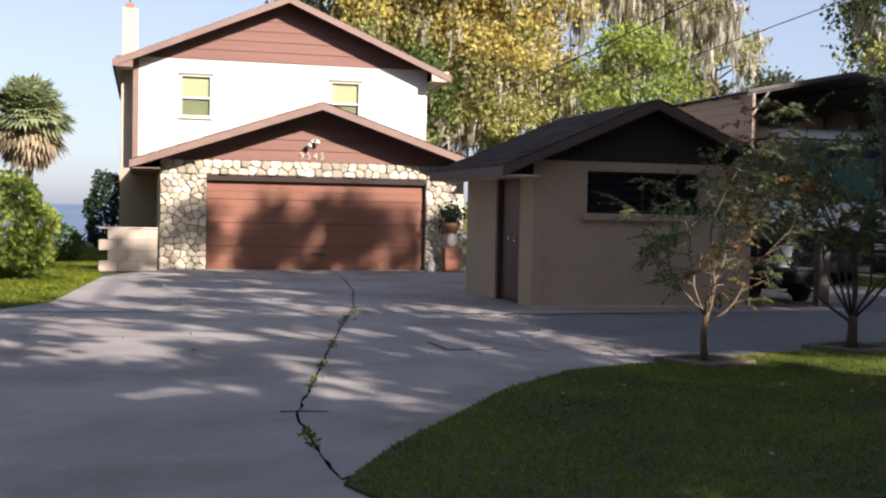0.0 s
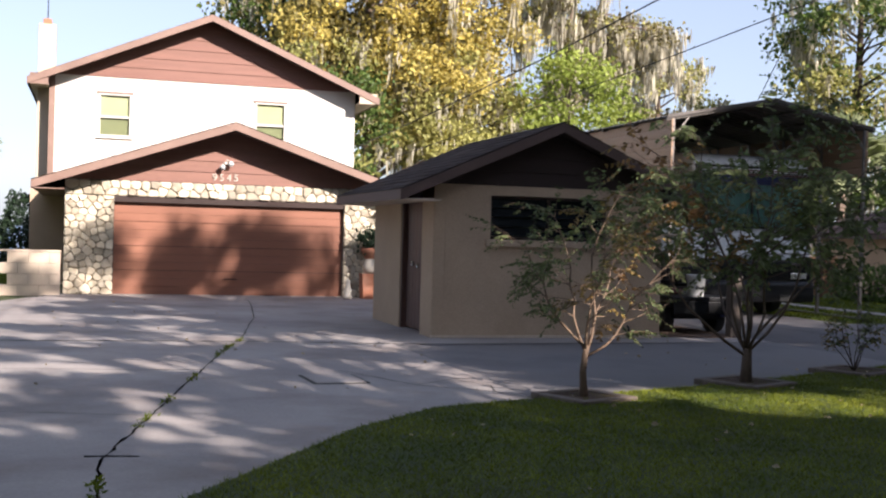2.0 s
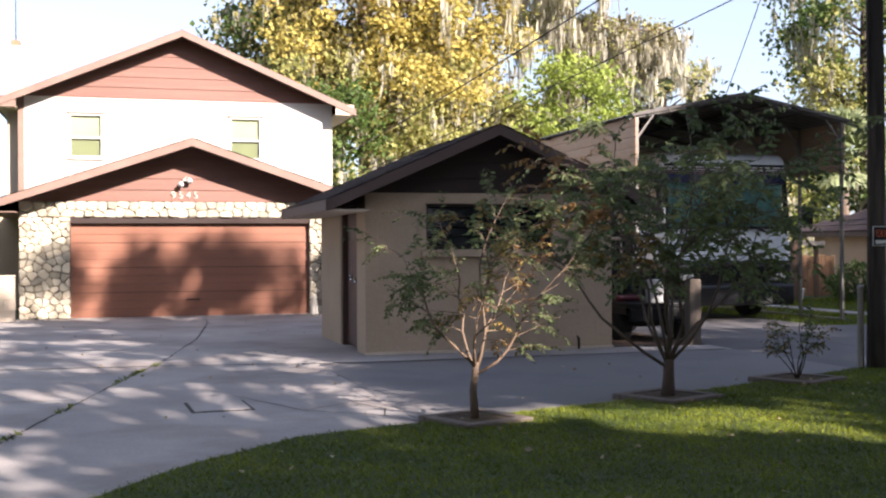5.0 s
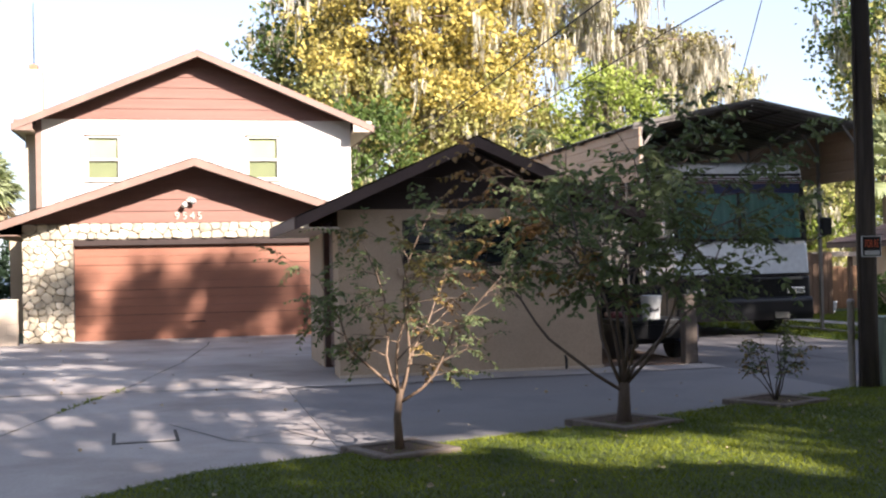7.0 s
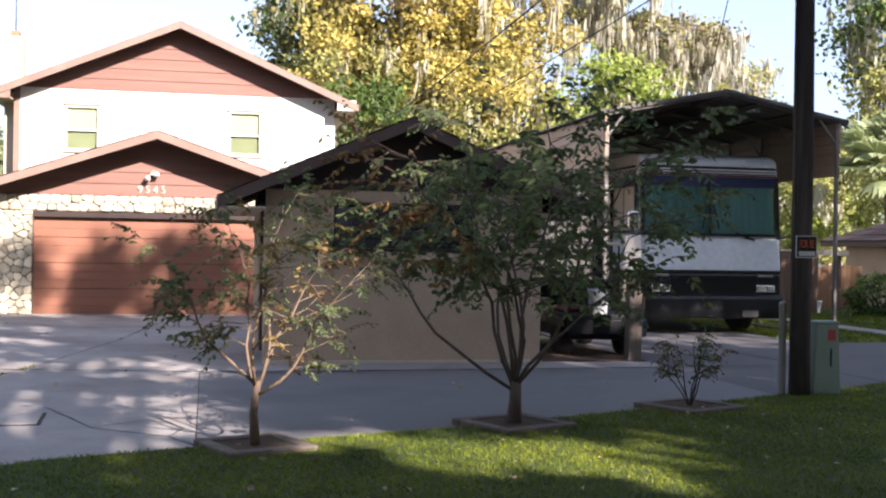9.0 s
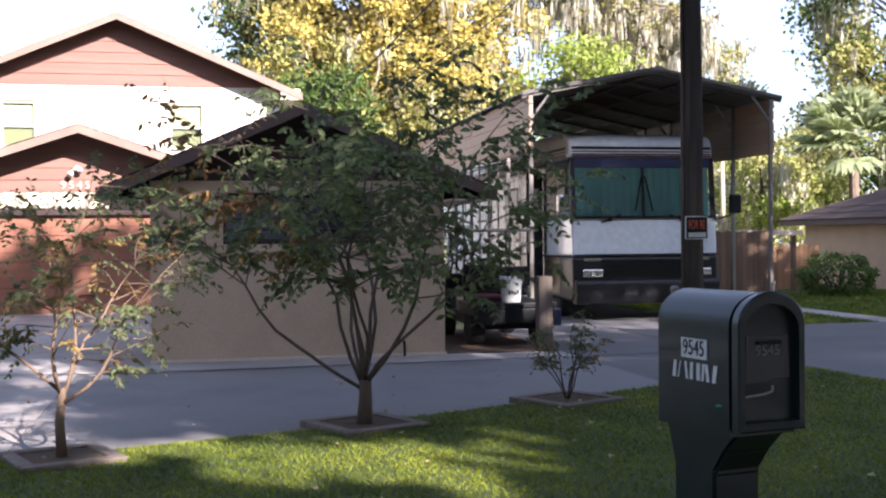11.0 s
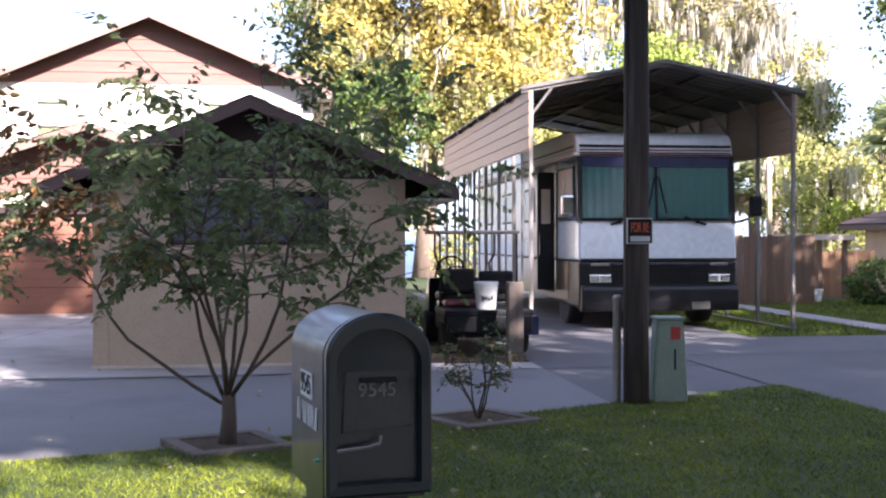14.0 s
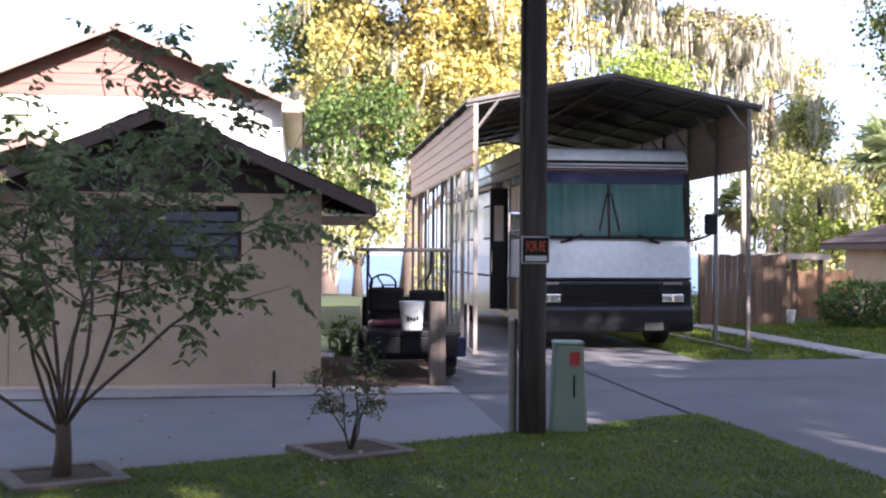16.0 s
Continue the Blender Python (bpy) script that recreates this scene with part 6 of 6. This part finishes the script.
# tall unseen street trees, crowns shaped to throw the yard's shade
# each row: a stretch of the yard that lies in their shade (x, y, z ranges), clumps over it, clump size, leaf size
# (last number: how broken the shade is, 0 for solid)
SHADE = ((3.2, 8.3, -10.2, -5.8, 0, 3.2, 85, 0.5, 0.42, 0), (3.9, 7.7, -9.8, -9.5, 0.1, 2.6, 60, 0.4, 0.38, 0), (10.6, 13.7, -5.2, -4.6, 0.2, 2.7, 34, 0.3, 0.34, 0),
         (9.4, 14.6, -5.2, 2, 0, 3.3, 80, 0.45, 0.4, 0), (9, 18, -13, -6.8, 0, 0, 150, 0.36, 0.34, 0.3), (4, 9, -15, -10, 0, 0, 110, 0.36, 0.34, 0.1),
         (1, 4.2, -20, -15.5, 0, 0, 120, 0.36, 0.34, 0), (4.2, 11.5, -20.5, -16.6, 0, 0, 190, 0.36, 0.34, 0), (6.8, 11.5, -17.3, -13.3, 0, 0, 90, 0.34, 0.34, 0.05),
         (-4, -0.5, -17, -8, 0, 0, 130, 0.17, 0.25, 0.36), (-0.5, 4, -13, -8, 0, 0, 90, 0.15, 0.24, 0.46), (-0.5, 3.6, -16.6, -13, 0, 0, 76, 0.13, 0.22, 0.60), (4, 7.6, -9.75, -9.55, 0, 0.5, 30, 0.2, 0.26, 0), (-5, 0.5, -21, -17, 0, 0, 70, 0.36, 0.34, 0.05),
         (1.0, 3.4, 0, 0.1, 0, 1.5, 34, 0.17, 0.24, 0), (3.4, 4.5, 0, 0.1, 0, 1.4, 9, 0.16, 0.2, 0), (4.4, 5.6, 0, 0.1, 0, 1.3, 6, 0.25, 0.26, 0), (-0.9, 0.3, 0, 0.1, 0.4, 1.3, 8, 0.14, 0.2, 0),
         (-1.5, 6, -8, -0.6, 0, 0, 240, 0.17, 0.26, 0.44), (-6, -2.5, -9, 4, 0, 0, 6, 0.3, 0.3, 0.3), (9, 9.4, -13.2, -13, 0, 5, 14, 0.4, 0.36, 0), (-2.0, -1.3, -0.5, -0.4, 0, 0.6, 3, 0.14, 0.2, 0),
         (21.5, 26.5, -4, 6, 0.3, 3.6, 34, 0.55, 0.45, 0), (6.1, 6.7, -20, -19.6, 0.1, 1.25, 12, 0.16, 0.32, 0))
# gaps in the crowns that let the sun onto the lawn: from, to, half width
GAPS = (((4.1, -14.9), (6.1, -16.9), 0.5), ((5.6, -15.6), (8.2, -15.0), 0.3), ((1.5, -16.75), (2.7, -16.15), 0.22))
orng = np.random.default_rng(77)
OAKS = ((3, -30.5), (9, -31.2), (15, -30.8), (21, -31.2), (27, -30.5), (34, -31))
crowns = {k: [] for k in range(len(OAKS))}


def beside_gap(g):
    """How far a point of the lawn lies outside the nearest sunny gap."""
    best = 9.0
    for (ax, ay), (bx, by), half in GAPS:
        u = max(0.0, min(1.0, ((g.x - ax) * (bx - ax) + (g.y - ay) * (by - ay)) / ((bx - ax) ** 2 + (by - ay) ** 2)))
        off = math.hypot(g.x - ax - (bx - ax) * u, g.y - ay - (by - ay) * u)
        best = min(best, off - half * (1 + 0.9 * noise.noise(Vector((g.x * 2.3, g.y * 1.6, 7)))))
    return best


for x0, x1, y0, y1, z0, z1, n, clump, ls, broken in SHADE:
    for _ in range(n):
        g = Vector((orng.uniform(x0, x1), orng.uniform(y0, y1), orng.uniform(z0, z1)))
        if broken and noise.noise(Vector((g.x * 0.5 + g.y * 0.25, g.y * 1.25, 3.3))) > 0.5 - 1.15 * broken:
            continue
        sp = clump
        if g.z < 0.1:
            off = beside_gap(g)
            if off < 0.25:
                continue
            sp = min(clump, max(0.1, off * 0.35))
        # clumps for the upper drive hang low, to block sky over the lawn
        low = (orng.uniform(8, 10.5) - g.z) / SUN_DIR.z
        far = low if -8.1 < g.y < -0.55 and g.x < 6.1 and g.z < 0.1 else max((orng.uniform(-33, -20.5) - g.y) / SUN_DIR.y, low - 1.0)
        c = g + SUN_DIR * far
        k = min(range(len(OAKS)), key=lambda i: abs(OAKS[i][0] - c.x))
        crowns[k].append((tuple(c - Vector((*OAKS[k], -0.03))), sp, min(ls, 0.18 + sp * 0.5)))
for k, (x, y) in enumerate(OAKS):
    t = thing("unseen_oak_tree", (x, y, -0.03), "tall unseen oak across the street, crown shaped to shade the yard", "tree")
    cl = np.array([c[0] for c in crowns[k]])
    top = cl[:, 2].max()
    pts = [(0, 0, -0.2)] + [(orng.normal() * 0.15, orng.normal() * 0.15, top * 0.92 * f) for f in (0.12, 0.3, 0.5, 0.7, 0.88, 1.0)]
    part("trunk", limbs(pts, 0.4, cl, orng, 60), M_BARK, t, smooth=True)
    cc, ss = [], []
    for c, sp, ls in crowns[k]:
        m = 54
        cc.append(np.asarray(c) + orng.normal(size=(m, 3)) * sp)
        ss.append(orng.uniform(0.6, 1.3, m) * ls)
    cards("crown", M_OAKLEAF, np.concatenate(cc), np.concatenate(ss), orng, t, droop=0.1, aspect=0.75)

# unseen trees added on both sides of the yard to cut the skylight
for k, (x, y, h, r) in enumerate(((-12, -13, 14, 4.2), (-13, -23, 15, 4.5), (-13.5, -3, 13, 3.8), (26, -15, 13, 4.2), (27, -23, 14, 4.5))):
    big_tree("unseen_oak_tree", "unseen oak added at the side of the yard to block skylight", (x, y, -0.03), h * 0.85, 0.35,
             [((0, 0, h * 0.66), (r, r, h * 0.32)), ((0, 0, h * 0.3), (r * 0.9, r * 0.9, h * 0.2))], (70, 35), (M_LEAF, M_DARKLEAF), 50, 0.7, 0.5, 50 + k, 0, bark=M_BARK, limb_n=20)

# unseen woods added across the street, beside the tall oaks, to block low sky
wr = np.random.default_rng(5)
pts = []
for x0, x1, h0, n in ((-70, -2, 17, 2600), (-2, 46, 13, 2200), (46, 95, 18, 2200)):
    x = wr.uniform(x0, x1, n)
    h = h0 * (0.75 + 0.25 * np.sin(x * 0.35) * np.cos(x * 0.13))
    pts.append(np.column_stack([x, wr.uniform(-52, -44, n), h * wr.random(n) ** 0.7 + 0.4]))
pts = np.repeat(np.concatenate(pts), 3, 0)
pts = pts + wr.normal(size=pts.shape) * 0.7
tagged(cards("woods", M_LEAF, pts, wr.uniform(0.9, 1.7, len(pts)), wr, aspect=0.8), "unseen green woods added across the street to block the low sky", "woods", "", "stuff")

# ---- grass blades ----


def inside(p, poly):
    hit = False
    for i in range(len(poly)):
        (x1, y1), (x2, y2) = poly[i], poly[i - 1]
        if (y1 > p[1]) != (y2 > p[1]) and p[0] < (x2 - x1) * (p[1] - y1) / (y2 - y1) + x1:
            hit = not hit
    return hit


def blades(name, label, pts, z, rng, size):
    n = len(pts)
    c = np.column_stack([pts, np.full(n, z)])
    a = rng.uniform(0, 2 * math.pi, n)
    h = rng.uniform(0.5, 1.3, n) * size
    lean = rng.normal(size=(n, 2)) * 0.9 * h[:, None]
    w = np.column_stack([np.cos(a), np.sin(a), np.zeros(n)]) * (h * 0.16)[:, None]
    tip = c + np.column_stack([lean, h])
    v = np.stack([c - w, c + w, tip], 1).reshape(-1, 3)
    f = np.arange(3 * n).reshape(-1, 3)
    me = bpy.data.meshes.new(name)
    me.from_pydata(v.tolist(), [], f.tolist())
    me.materials.append(M_GRASS)
    return tagged(new(name, me), label, "grass", "", "stuff")


grng = np.random.default_rng(17)
p = grng.uniform((-0.4, -20.2), (11.3, -12.1), (330000, 2))
poly = LAWN_EDGE
keep = np.zeros(len(p), bool)
for i in range(len(poly)):
    (x1, y1), (x2, y2) = poly[i], poly[i - 1]
    if y1 != y2:
        cross = ((y1 > p[:, 1]) != (y2 > p[:, 1])) & (p[:, 0] < (x2 - x1) * (p[:, 1] - y1) / (y2 - y1) + x1)
        keep ^= cross
blades("grass", "short mown grass on the lawn by the street", p[keep], 0.015, grng, 0.026)
p = grng.uniform((-8, -12), (-1.2, 13), (120000, 2))
edge_x = np.interp(p[:, 1], [-12, -9.6, -8.46, -2.65, 0, 13], [-3.4, -3.07, -2.54, -2.06, -2.2, -1.9])
blades("grass", "lawn grass beside the driveway", p[p[:, 0] < edge_x], -0.03, grng, 0.06)
p = grng.uniform((13.0, -6.6), (24, 2.5), (45000, 2))
blades("grass", "lawn grass beside the carport", p[(p[:, 0] < 15.4) | (p[:, 0] > 16.1)], -0.03, grng, 0.06)

# fallen leaves on lawn and drive
lrng = np.random.default_rng(31)
q = np.column_stack([lrng.uniform(1.5, 11, 150), lrng.uniform(-19.5, -13.5, 150), np.full(150, 0.036)])
q = q[[inside((x, y), LAWN_EDGE) for x, y, z in q]]
tagged(cards("fallen_leaves", M_PALMDRY, q, lrng.uniform(0.03, 0.07, len(q)), lrng, flat=0.95, aspect=0.7), "dry brown leaves lying on the lawn", "leaves", "", "stuff")
q = np.column_stack([lrng.uniform(-3, 8, 120), lrng.uniform(-15, -1, 120), np.full(120, 0.012)])
tagged(cards("fallen_leaves", M_PALMDRY, q, lrng.uniform(0.03, 0.06, len(q)), lrng, flat=0.97, aspect=0.7), "dry leaves scattered on the driveway", "leaves", "", "stuff")
